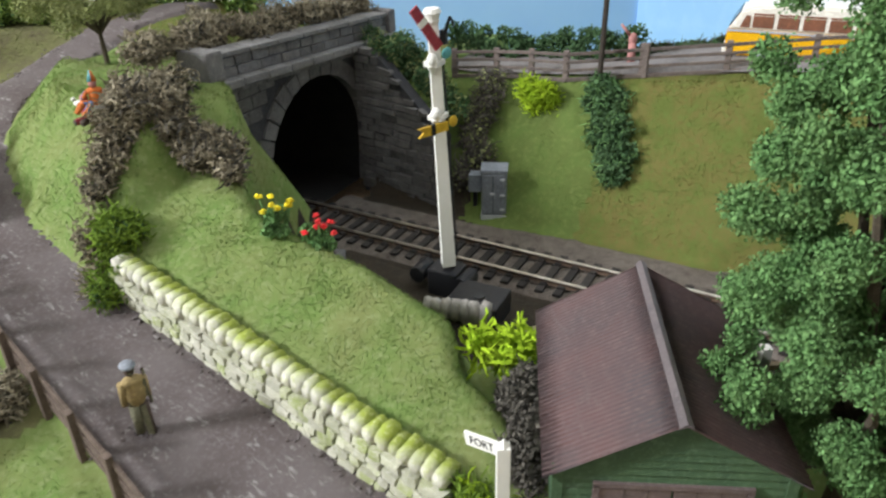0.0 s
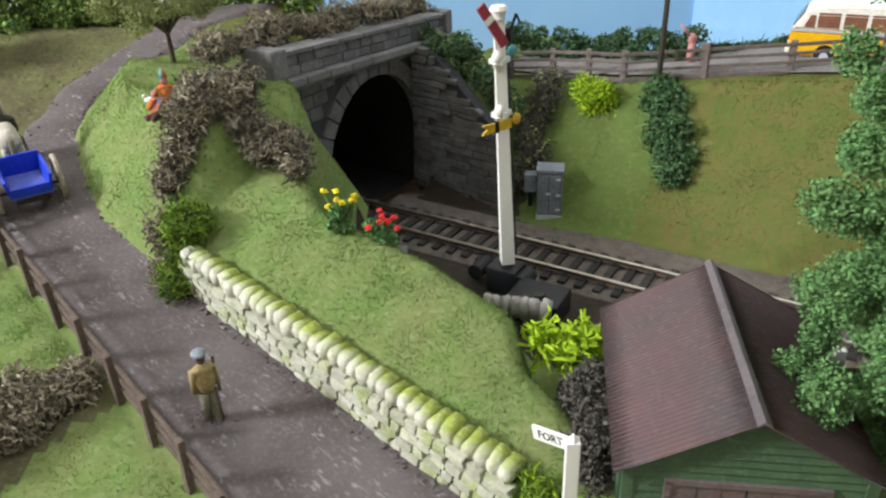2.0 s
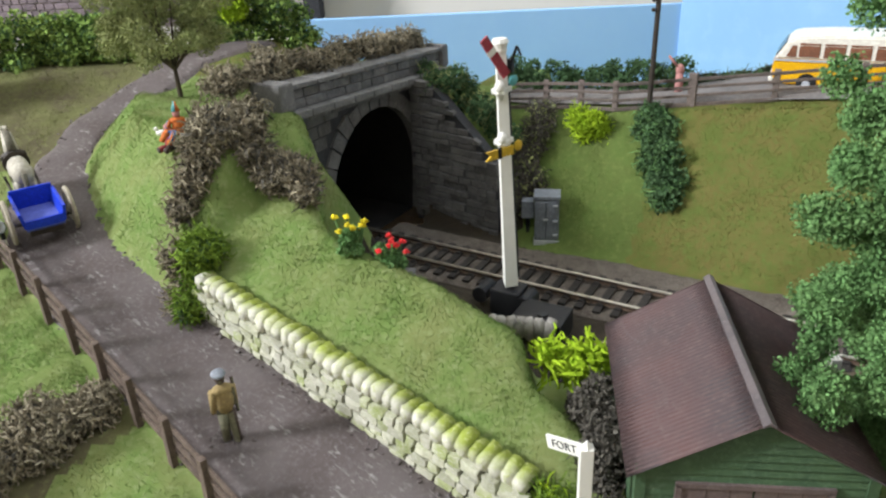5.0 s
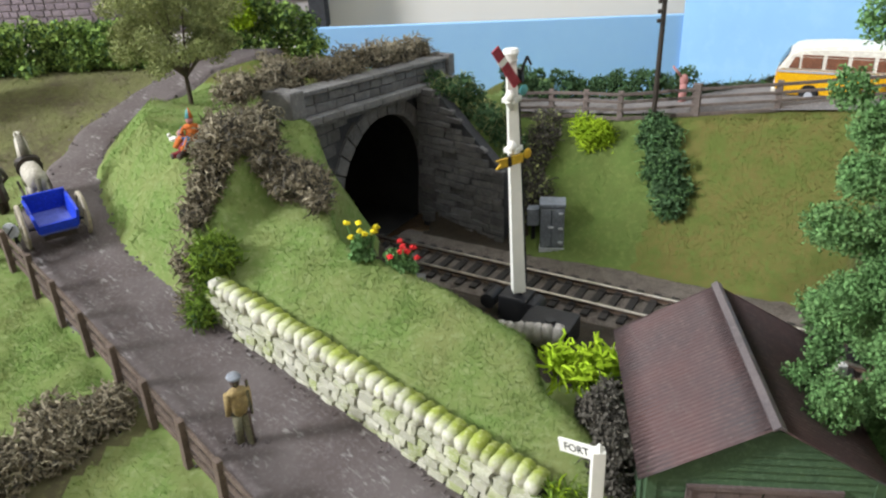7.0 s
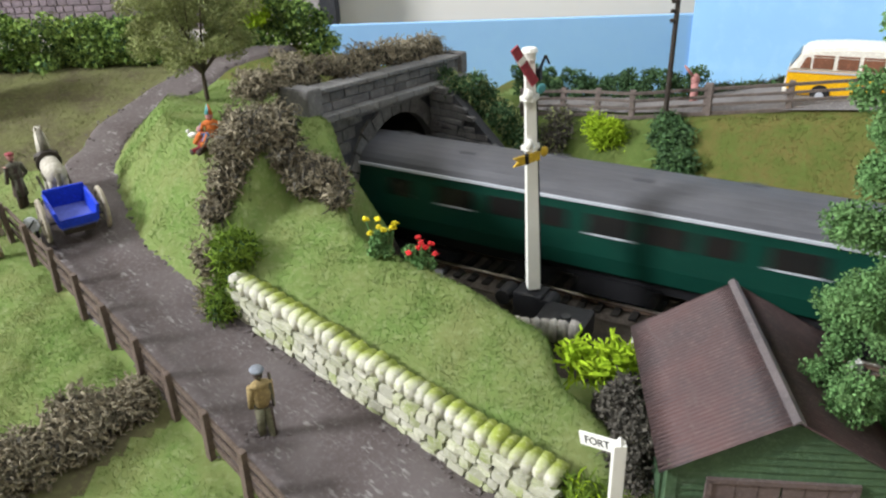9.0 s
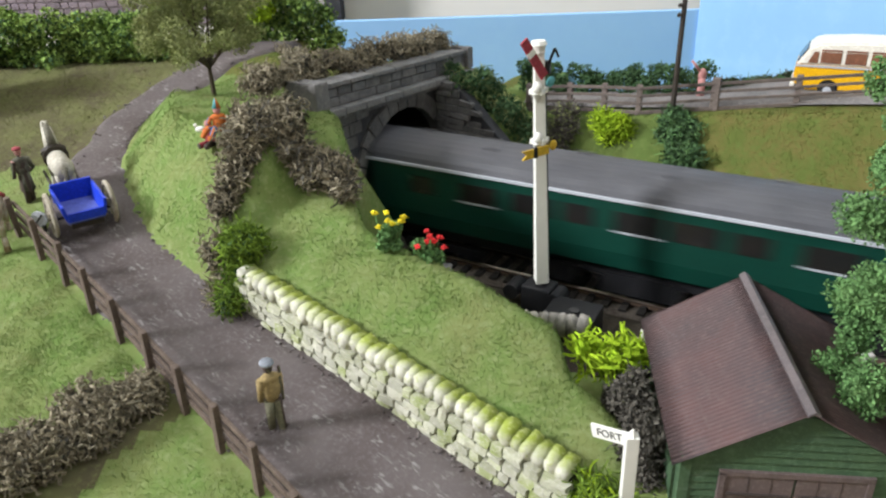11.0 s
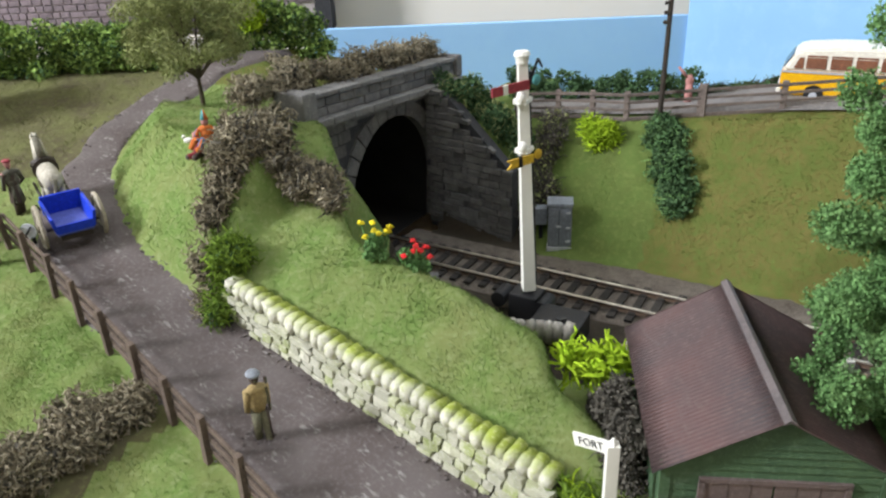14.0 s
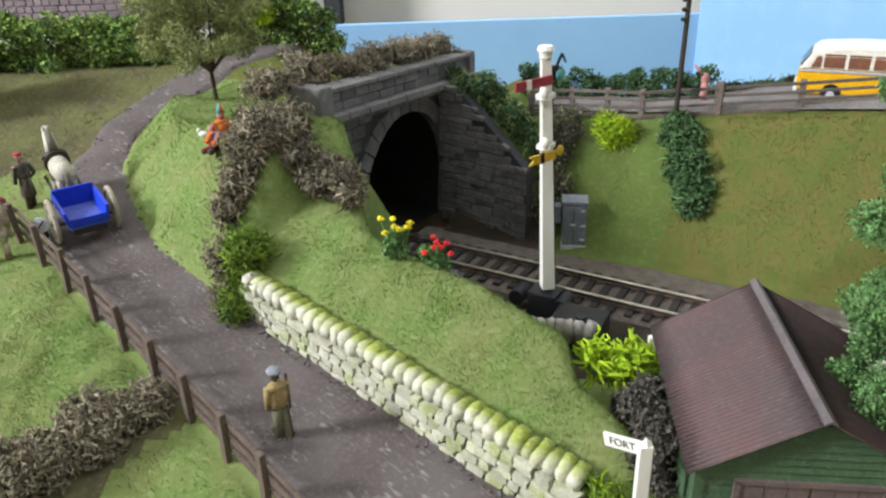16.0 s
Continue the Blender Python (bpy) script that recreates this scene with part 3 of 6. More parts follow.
def build_room():
    def slab(name, x0, x1, y0, y1, z0, z1, mat_, label, cat):
        return tagged(part(name, box(BM(), x0, x1, y0, y1, z0, z1), mat_), label, cat, kind="structure")
    slab("floor", -2.3, 2.4, -2.4, 1.5, -1.05, -1.0, "hallfloor", "brown hall floor", "floor")
    slab("ceiling", -2.3, 2.4, -2.4, 1.5, 1.9, 1.95, "cream", "plain pale hall ceiling", "ceiling")
    slab("wall_north", -2.3, 2.4, 1.40, 1.5, -1.0, 1.9, "cream", "plain cream hall wall behind the layout", "wall")
    slab("wall_partition", -0.137, 2.3, 0.600, 0.66, -1.0, 1.9, "cream", "plain cream wall close behind the sky boards", "wall")
    slab("wall_south", -2.3, 2.4, -2.4, -2.3, -1.0, 1.9, "cream", "plain cream hall wall", "wall")
    slab("wall_east", 2.3, 2.4, -2.3, 1.4, -1.0, 1.9, "cream", "plain cream hall wall", "wall")
    w = BM()
    for a, b, c, d in ((-2.3, -0.60, -1.0, 1.9), (0.20, 1.4, -1.0, 1.9), (-0.60, 0.20, -1.0, 0.7), (-0.60, 0.20, 1.6, 1.9)):
        box(w, -2.3, -2.2, a, b, c, d)
    tagged(part("wall_west", w, "cream"), "cream hall wall with a window opening", "wall", kind="structure")
    win = thing("window_1", pose(-2.25, -0.20, 0.7), "white framed hall window", "window", kind="structure")
    f = BM()
    for a in (-0.4, -0.01, 0.38):
        box(f, -0.03, 0.03, a, a + 0.02, 0.0, 0.9)
    part("window_frame", f, "white", win)
    part("window_sill", box(BM(), -0.05, 0.08, -0.42, 0.42, -0.03, 0.0), "white", win)
    base = BM()
    box(base, -1.35, 1.45, 0.02, 0.598, -0.03, -0.012)
    for x in (-1.2, 0.0, 1.3):
        for y in (0.1, 0.5):
            box(base, x, x + 0.04, y, y + 0.04, -1.0, -0.03)
    box(base, -1.35, 1.45, 0.008, 0.02, -0.06, -0.004)
    for a, b in ((0.62, 1.45), (-1.46, -0.66)):
        box(base, a, b, -0.06, 0.07, -0.030, -0.006, m=at_track(0, 0))
        box(base, a + 0.3, a + 0.34, -0.02, 0.02, -1.0, -0.03, m=at_track(0, 0))
    tagged(part("baseboard", base, "ply"), "plywood baseboard on square legs under the layout", "baseboard", kind="structure")


def build_backdrops():
    b = tagged(part("backdrop_1", box(BM(), -0.135, 0.160, 0.55, 0.556, 0.02, 0.0785, bevel=0.0006), "sky"), "low blue painted sky board", "backdrop", kind="structure")
    p, q = Vector((0.142, 0.547, 0)), Vector((0.50, 0.27, 0))
    yaw = math.degrees(math.atan2((q - p).y, (q - p).x))
    bm = box(BM(), 0, (q - p).length, 0, 0.006, 0.02, 0.22, bevel=0.0006)
    ob = tagged(part("backdrop_2", bm, "sky_pale"), "taller pale blue painted sky board", "backdrop", kind="structure")
    ob.matrix_world = pose(p.x, p.y, 0, 0, 0, yaw)


# ---- tunnel portal, wing wall and bore ----
ARCH_C, ARCH_W, ARCH_S, ARCH_R = 0.0155, 0.0375, 0.030, 0.0375
FACE_S = -0.098


def arch_point(k, grow=0.0):
    """k from 0 (right foot) over the crown to 1 (left foot); across, up."""
    leg = 0.16
    if k < leg:
        return ARCH_C + (ARCH_W + grow) * (0.93 + 0.07 * smooth(0, leg, k)), ARCH_S * k / leg
    if k > 1 - leg:
        l, z = arch_point(1 - k, grow)
        return 2 * ARCH_C - l, z
    a = math.pi * (k - leg) / (1 - 2 * leg)
    return ARCH_C + (ARCH_W + grow) * math.cos(a), ARCH_S + (ARCH_R + grow) * math.sin(a)


def shear(l):
    return -0.070 * (l + 0.05)


def build_portal():
    """Local frame: x along the track, y across, z up."""
    p = thing("tunnel_portal", at_track(FACE_S, 0), "grey cut-stone tunnel portal with arched opening and parapet", "tunnel portal")
    L0, L1, top = -0.0505, 0.086, 0.0785
    bm = BM()
    K = 40
    for x in (0.0, -0.0040):
        inner, outer = [], []
        for i in range(K + 1):
            l, z = arch_point(i / K, 0.002)
            inner.append(bm.verts.new((x, l, z - 0.001)))
            d = Vector((l - ARCH_C, z - 0.02 if z > 0.03 else 0.0))
            if abs(d.x) < 1e-6:
                d.x = 1e-6
            t = min([(L1 - ARCH_C) / d.x if d.x > 0 else (L0 - ARCH_C) / d.x] + ([(top - 0.02) / d.y] if d.y > 1e-6 else []))
            zz = (0.02 + d.y * t) if z > 0.03 else z
            yy = ARCH_C + d.x * t
            outer.append(bm.verts.new((x, yy, zz - 0.001 + (shear(yy) if zz > 0.07 else 0))))
        for i in range(K):
            bm.faces.new((inner[i], inner[i + 1], outer[i + 1], outer[i]))
    part("backing", bm, "grey_joint", p)
    bm = BM()
    n = 23
    for i in range(n):
        pts = []
        for k in (i / n + 0.002, (i + 1) / n - 0.002):
            for g in (0.0, 0.0085 + 0.001 * math.sin(i * 2.3)):
                pts.append(arch_point(k, g))
        o = [pts[0], pts[1], pts[3], pts[2]]
        b2 = BM()
        prism(b2, o, -0.0038, 0.0012 + 0.0003 * math.sin(i * 5.1))
        part("voussoir", b2, "grey_stone", p)
    # coursed face stones
    rnd = random.Random(3)
    z = 0.0
    rows = 0
    while z < 0.077:
        h = 0.0052 + 0.0012 * rnd.random()
        l = L0 - 0.002 * (rows % 2)
        while l < L1:
            wd = 0.007 + 0.008 * rnd.random()
            l0, l1 = max(l, L0), min(l + wd, L1)
            mid = Vector(((l0 + l1) / 2 - ARCH_C, z + h / 2 - ARCH_S))
            far_ = min(math.hypot((q - ARCH_C) / (ARCH_W + 0.0095), max(0.0, zz - ARCH_S) / (ARCH_R + 0.0095)) for q in (l0, l1, (l0 + l1) / 2) for zz in (z, z + h))
            if far_ > 1.0 and l1 - l0 > 0.002 and z + h < 0.0795 + shear((l0 + l1) / 2):
                b2 = BM()
                box(b2, -0.004, 0.0002 + 0.0007 * rnd.random(), l0 + 0.0003, l1 - 0.0003, z + 0.0003, z + h - 0.0003, bevel=0.0004)
                part("stone", b2, "grey_stone", p)
            l += wd
        z += h
        rows += 1

    def sloped(name, x0, x1, l0, l1, z0, z1, mat_, bev=0.0006):
        b2 = box(BM(), x0, x1, l0, l1, z0, z1, bevel=bev)
        for v in b2.verts:
            v.co.z += shear(v.co.y)
        return part(name, b2, mat_, p)
    for i in range(9):
        a = -0.051 + i * (0.136 / 9)
        sloped("string_course", -0.013, 0.0062, a + 0.00015, a + 0.136 / 9 - 0.00015, 0.0795, 0.0830, "grey_cap")
        sloped("string_course", -0.012, 0.0040, a + 0.00015, a + 0.136 / 9 - 0.00015, 0.0773, 0.0795, "grey_stone")
    for r in range(2):
        l = -0.0435
        while l < 0.077:
            wd = min(0.008 + 0.007 * rnd.random(), 0.0785 - l)
            sloped("parapet_stone", -0.007, 0.0012 + 0.0005 * rnd.random(), l + 0.0003, l + wd - 0.0003, 0.0832 + 0.0042 * r, 0.0832 + 0.0042 * (r + 1) - 0.0003, "grey_stone", 0.0004)
            l += wd
    for i in range(7):
        a = -0.0435 + i * (0.122 / 7)
        sloped("coping", -0.009, 0.0025, a + 0.0002, a + 0.122 / 7 - 0.0002, 0.0916, 0.0938, "grey_cap")
    sloped("end_pier", -0.012, 0.0045, -0.0530, -0.0440, 0.0832, 0.0955, "grey_cap", 0.001)
    sloped("end_pier", -0.010, 0.0035, 0.0787, 0.0850, 0.0832, 0.0950, "grey_cap", 0.001)

    # wing wall along the far side of the cutting
    wing = thing("wing_wall", at_track(0, 0), "dark grey coursed-stone wing wall beside the track", "retaining wall")
    s0, s1 = FACE_S + 0.0015, -0.041
    lw = lambda s: 0.047 - 0.009 * (s - s0) / (s1 - s0)
    ztop = lambda s: 0.0750 - 0.86 * max(0.0, s + 0.083)
    b2 = BM()
    k = 10
    fr = [[bm_.new((s0 + (s1 - s0) * i / k, lw(s0 + (s1 - s0) * i / k) + dy, zz)) for zz in (-0.004, ztop(s0 + (s1 - s0) * i / k) - 0.0012)] for i in range(k + 1) for dy in (0.0,) for bm_ in (b2.verts,)]
    bk = [[b2.verts.new((v.co.x, v.co.y + 0.007, v.co.z)) for v in pair] for pair in fr]
    for i in range(k):
        b2.faces.new((fr[i][0], fr[i + 1][0], fr[i + 1][1], fr[i][1]))
        b2.faces.new((bk[i][0], bk[i + 1][0], bk[i + 1][1], bk[i][1]))
        b2.faces.new((fr[i][1], fr[i + 1][1], bk[i + 1][1], bk[i][1]))
    b2.faces.new((fr[k][0], fr[k][1], bk[k][1], bk[k][0]))
    part("backing", b2, "grey_joint", wing)
    z = -0.001
    while z < 0.072:
        h = 0.0026 + 0.0022 * rnd.random()
        s = s0 - 0.004 * rnd.random()
        while s < s1:
            wd = 0.004 + 0.010 * rnd.random()
            a, b = max(s, s0), min(s + wd, s1)
            if b - a > 0.002 and z + 0.0012 < ztop(b):
                b2 = BM()
                box(b2, a + 0.0002, b - 0.0002, -0.0006 - 0.0017 * rnd.random(), 0.002, z + 0.0002, z + h - 0.0002, bevel=0.0004)
                for v in b2.verts:
                    v.co.y += lw(v.co.x)
                    v.co.z = min(v.co.z + 0.0004 * noise.noise(Vector((v.co.x * 160, z * 300, 0))), ztop(v.co.x))
                part("stone", b2, "grey_stone", wing)
            s += wd
        z += h

    # the bore; the dark of its inside is put into the near-black colour
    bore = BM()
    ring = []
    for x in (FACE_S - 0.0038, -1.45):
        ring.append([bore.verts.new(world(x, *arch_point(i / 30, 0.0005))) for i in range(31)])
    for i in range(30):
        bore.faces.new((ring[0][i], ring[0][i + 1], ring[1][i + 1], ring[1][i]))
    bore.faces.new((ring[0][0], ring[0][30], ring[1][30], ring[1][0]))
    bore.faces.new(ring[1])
    tagged(part("tunnel_lining", bore, "black"), "tunnel lining running under the hill, coloured near-black for its dark inside", "tunnel", kind="structure")


# ---- track ----
def build_track():
    t = thing("railway_track", at_track(0, 0, 0.0012), "single model railway track with bright worn rails and dark sleepers", "railway track")
    a, b = -1.42, 1.42
    for y in (-0.00865, 0.00865):
        bm = BM()
        prism(bm, [(y - 0.0011, 0.0010), (y + 0.0011, 0.0010), (y + 0.0003, 0.0015), (y + 0.0003, 0.0026), (y - 0.0003, 0.0026), (y - 0.0003, 0.0015)], a, b)
        rail = part("rail", bm, "rust", t)
        bm = BM()
        prism(bm, [(y - 0.0006, 0.0026), (y + 0.0006, 0.0026), (y + 0.0006, 0.0033), (y + 0.0004, 0.0035), (y - 0.0004, 0.0035), (y - 0.0006, 0.0033)], a, b)
        part("rail_head", bm, "steel", rail)
    sl = BM()
    box(sl, -0.0017, 0.0017, -0.0155, 0.0155, 0, 0.0012, bevel=0.0002)
    for y in (-0.00865, 0.00865):
        box(sl, -0.0013, 0.0013, y - 0.0025, y + 0.0025, 0.0011, 0.0017)
    first = part("sleeper", sl, "sleeper", t)
    first.matrix_basis = pose(-0.18, 0, 0)
    rnd = random.Random(4)
    for i in range(1, 66):
        piece("sleeper", first.data, t, pose(-0.18 + 0.0078 * i, 0, 0, 0, 0, rnd.uniform(-1, 1)))
    rest = BM()
    for i in list(range(-158, 0)) + list(range(66, 204)):
        x = -0.18 + 0.0078 * i
        box(rest, x - 0.0017, x + 0.0017, -0.0155, 0.0155, 0, 0.0012)
    tagged(part("far_sleepers", rest, "sleeper", t), kind="stuff")


# ---- the train ----
TRAIN_Z = 0.0047


def wheel(bm, x, y, r, w=0.0025):
    rod(bm, (x, y - w / 2, r), (x, y + w / 2, r), r, seg=20)
    rod(bm, (x, y - w / 2 - 0.0006, r), (x, y - w / 2, r), r * 0.25, seg=8)


def bogie(parent, x, half, r=0.0065, y=0.0085):
    b = BM()
    for sx in (-half, half):
        for sy in (-y, y):
            wheel(b, x + sx, sy, r)
    for sy in (-y - 0.003, y + 0.003):
        box(b, x - half - 0.006, x + half + 0.006, sy - 0.0008, sy + 0.0008, 0.004, 0.008)
        for sx in (-half, half):
            box(b, x + sx - 0.003, x + sx + 0.003, sy - 0.0014, sy + 0.0014, 0.003, 0.0085)
    part("bogie", b, "blackp", parent)


def side_profile(half, z0, z1, top, n=8, tuck=0.0015):
    """Body outline: sides with a little tuck, and an arched roof."""
    o = [(-half + tuck, z0), (half - tuck, z0), (half, z0 + 0.008), (half, z1)]
    for i in range(1, n):
        a = math.pi * i / n
        o.append((half * math.cos(a), z1 + (top - z1) * math.sin(a)))
    return o + [(-half, z1), (-half, z0 + 0.008)]


def lift(t, xp, fp, leave):
    """Set the heights of a vehicle's body over its running gear."""
    for ob in t.children_recursive:
        if ob.name.split(".")[0] not in leave:
            for v in ob.data.vertices:
                v.co.z = float(np.interp(v.co.z, xp, fp))


def build_loco():
    t = thing("steam_locomotive", at_track(0.4, 0, TRAIN_Z), "dark green air-smoothed steam locomotive with orange lining", "locomotive")
    L = 0.166
    body = prism(BM(), [(-0.0165, 0.013), (0.0165, 0.013), (0.0172, 0.020), (0.0172, 0.040), (0.0160, 0.0430), (-0.0160, 0.0430), (-0.0172, 0.040), (-0.0172, 0.020)], 0.006, L - 0.002)
    for v in body.verts:
        if v.co.x < 0.02:
            v.co.x += 0.35 * max(0.0, v.co.z - 0.02) * 0.4
    part("casing", body, "loco_green", t)
    roof = BM()
    o = [(-0.0162, 0.0430), (0.0162, 0.0430)] + [(0.0162 * math.cos(math.pi * i / 9), 0.0430 + 0.0075 * math.sin(math.pi * i / 9)) for i in range(1, 9)]
    prism(roof, o, 0.012, L - 0.040)
    part("boiler_top", roof, "gloss_black", t, "glossy black boiler top", flat=False)
    cab = prism(BM(), side_profile(0.0172, 0.0300, 0.0440, 0.0525), L - 0.040, L)
    part("cab_roof", cab, "gloss_black", t)
    for sy in (-1, 1):
        for nm, x0, x1, z0, z1 in (("upper_lining", 0.010, L - 0.004, 0.0387, 0.0394), ("lower_lining", 0.008, L - 0.004, 0.0160, 0.0169)):
            part(nm, box(BM(), x0, x1, sy * 0.0172 - 0.0004, sy * 0.0172 + 0.0004, z0, z1), "orange", t)
        part("cab_window", box(BM(), L - 0.030, L - 0.014, sy * 0.0172 - 0.0005, sy * 0.0172 + 0.0005, 0.030, 0.0345), "glass", t)
        part("nameplate", box(BM(), 0.061, 0.081, sy * 0.0174 - 0.0005, sy * 0.0174 + 0.0005, 0.0320, 0.0335), "silver", t, "plain pale name board")
        crest = BM()
        rod(crest, (0.0715, sy * 0.0172, 0.0232), (0.0715, sy * 0.0179, 0.0232), 0.0038, seg=20)
        plate = part("crest", crest, "silver", t, "round pale crest plate")
        c2 = BM()
        rod(c2, (0.0715, sy * 0.0178, 0.0232), (0.0715, sy * 0.0182, 0.0232), 0.0026, seg=16)
        part("crest_centre", c2, "relay", plate)
        rods = BM()
        rod(rods, (0.020, sy * 0.0155, 0.011), (0.055, sy * 0.0155, 0.010), 0.0009, seg=6)
        rod(rods, (0.045, sy * 0.0155, 0.009), (0.105, sy * 0.0155, 0.009), 0.0009, seg=6)
        box(rods, 0.018, 0.032, sy * 0.0145 - 0.003, sy * 0.0145 + 0.003, 0.007, 0.0135)
        part("coupling_rod", rods, "silver", t)
        d = BM()
        box(d, 0.142, 0.158, sy * 0.0172 - 0.0003, sy * 0.0172 + 0.0004, 0.0232, 0.0256)
        part("cab_number", d, "pale_letter", t, "plain pale bar of lettering")
        rail = BM()
        rod(rail, (0.012, sy * 0.0180, 0.0300), (0.052, sy * 0.0180, 0.0300), 0.0004, seg=6)
        part("handrail", rail, "silver", t)
        panel = BM()
        for x in (0.034, 0.056, 0.084, 0.124):
            box(panel, x, x + 0.0004, sy * 0.0172 - 0.0003, sy * 0.0172 + 0.0003, 0.0175, 0.0380)
        part("panel_seam", panel, "blackp", t)
    for x, r in ((0.050, 0.0132), (0.079, 0.0132), (0.108, 0.0132)):
        for sy in (-1, 1):
            b = BM()
            wheel(b, x, sy * 0.0085, r)
            part("driving_wheel", b, "blackp", t)
    bogie(t, 0.026, 0.010, 0.006)
    bogie(t, 0.140, 0.001, 0.007)
    f = BM()
    box(f, 0.004, L, -0.007, 0.007, 0.008, 0.0245)
    box(f, 0.0, 0.005, -0.0165, 0.0165, 0.010, 0.0145)
    for sy in (-0.011, 0.011):
        rod(f, (-0.004, sy, 0.0125), (0.002, sy, 0.0125), 0.0028, seg=12)
    part("frame", f, "blackp", t)
    ch = BM()
    box(ch, 0.022, 0.040, -0.006, 0.006, 0.0490, 0.0520, bevel=0.001)
    part("chimney_cowl", ch, "blackp", t)
    lift(t, (0, 0.010, 0.013, 0.043, 0.0525), (0, 0.010, 0.0235, 0.0535, 0.0600), ("driving_wheel", "bogie", "coupling_rod", "frame"))
    return t


def build_tender():
    t = thing("tender", at_track(0.6, 0, TRAIN_Z), "dark green tender with orange lining and coal", "tender")
    L = 0.092
    b = prism(BM(), [(-0.0165, 0.013), (0.0165, 0.013), (0.0170, 0.036), (0.0150, 0.0385), (-0.0150, 0.0385), (-0.0170, 0.036)], 0.003, L)
    part("tank", b, "loco_green", t)
    for sy in (-1, 1):
        for nm, z in (("upper_lining", 0.0345), ("lower_lining", 0.0160)):
            part(nm, box(BM(), 0.006, L - 0.004, sy * 0.0169 - 0.0005, sy * 0.0169 + 0.0005, z, z + 0.0009), "orange", t)
        e = BM()
        rod(e, (0.047, sy * 0.0166, 0.0255), (0.047, sy * 0.0175, 0.0255), 0.0030, seg=16)
        part("crest", e, "silver", t, "round pale crest")
    coal = BM()
    box(coal, 0.008, 0.060, -0.0125, 0.0125, 0.036, 0.0395)
    rnd = random.Random(8)
    for i in range(90):
        ball(coal, (rnd.uniform(0.008, 0.058), rnd.uniform(-0.012, 0.012), 0.0395 + rnd.uniform(0, 0.003)), rnd.uniform(0.001, 0.002), 1, 0.5, i)
    part("coal", coal, "blackp", t)
    d = BM()
    box(d, 0.062, 0.086, -0.011, 0.011, 0.0375, 0.0415, bevel=0.001)
    part("filler_deck", d, "blackp", t)
    part("rear_beam", box(BM(), L - 0.001, L + 0.0015, -0.016, 0.016, 0.0105, 0.0145), "red", t, "red buffer beam")
    f = box(BM(), 0.002, L, -0.013, 0.013, 0.008, 0.0255)
    part("frame", f, "blackp", t)
    bogie(t, 0.020, 0.010, 0.0065)
    bogie(t, 0.068, 0.010, 0.0065)
    lift(t, (0, 0.010, 0.013, 0.045), (0, 0.010, 0.0245, 0.0565), ("bogie", "frame", "rear_beam"))
    return t


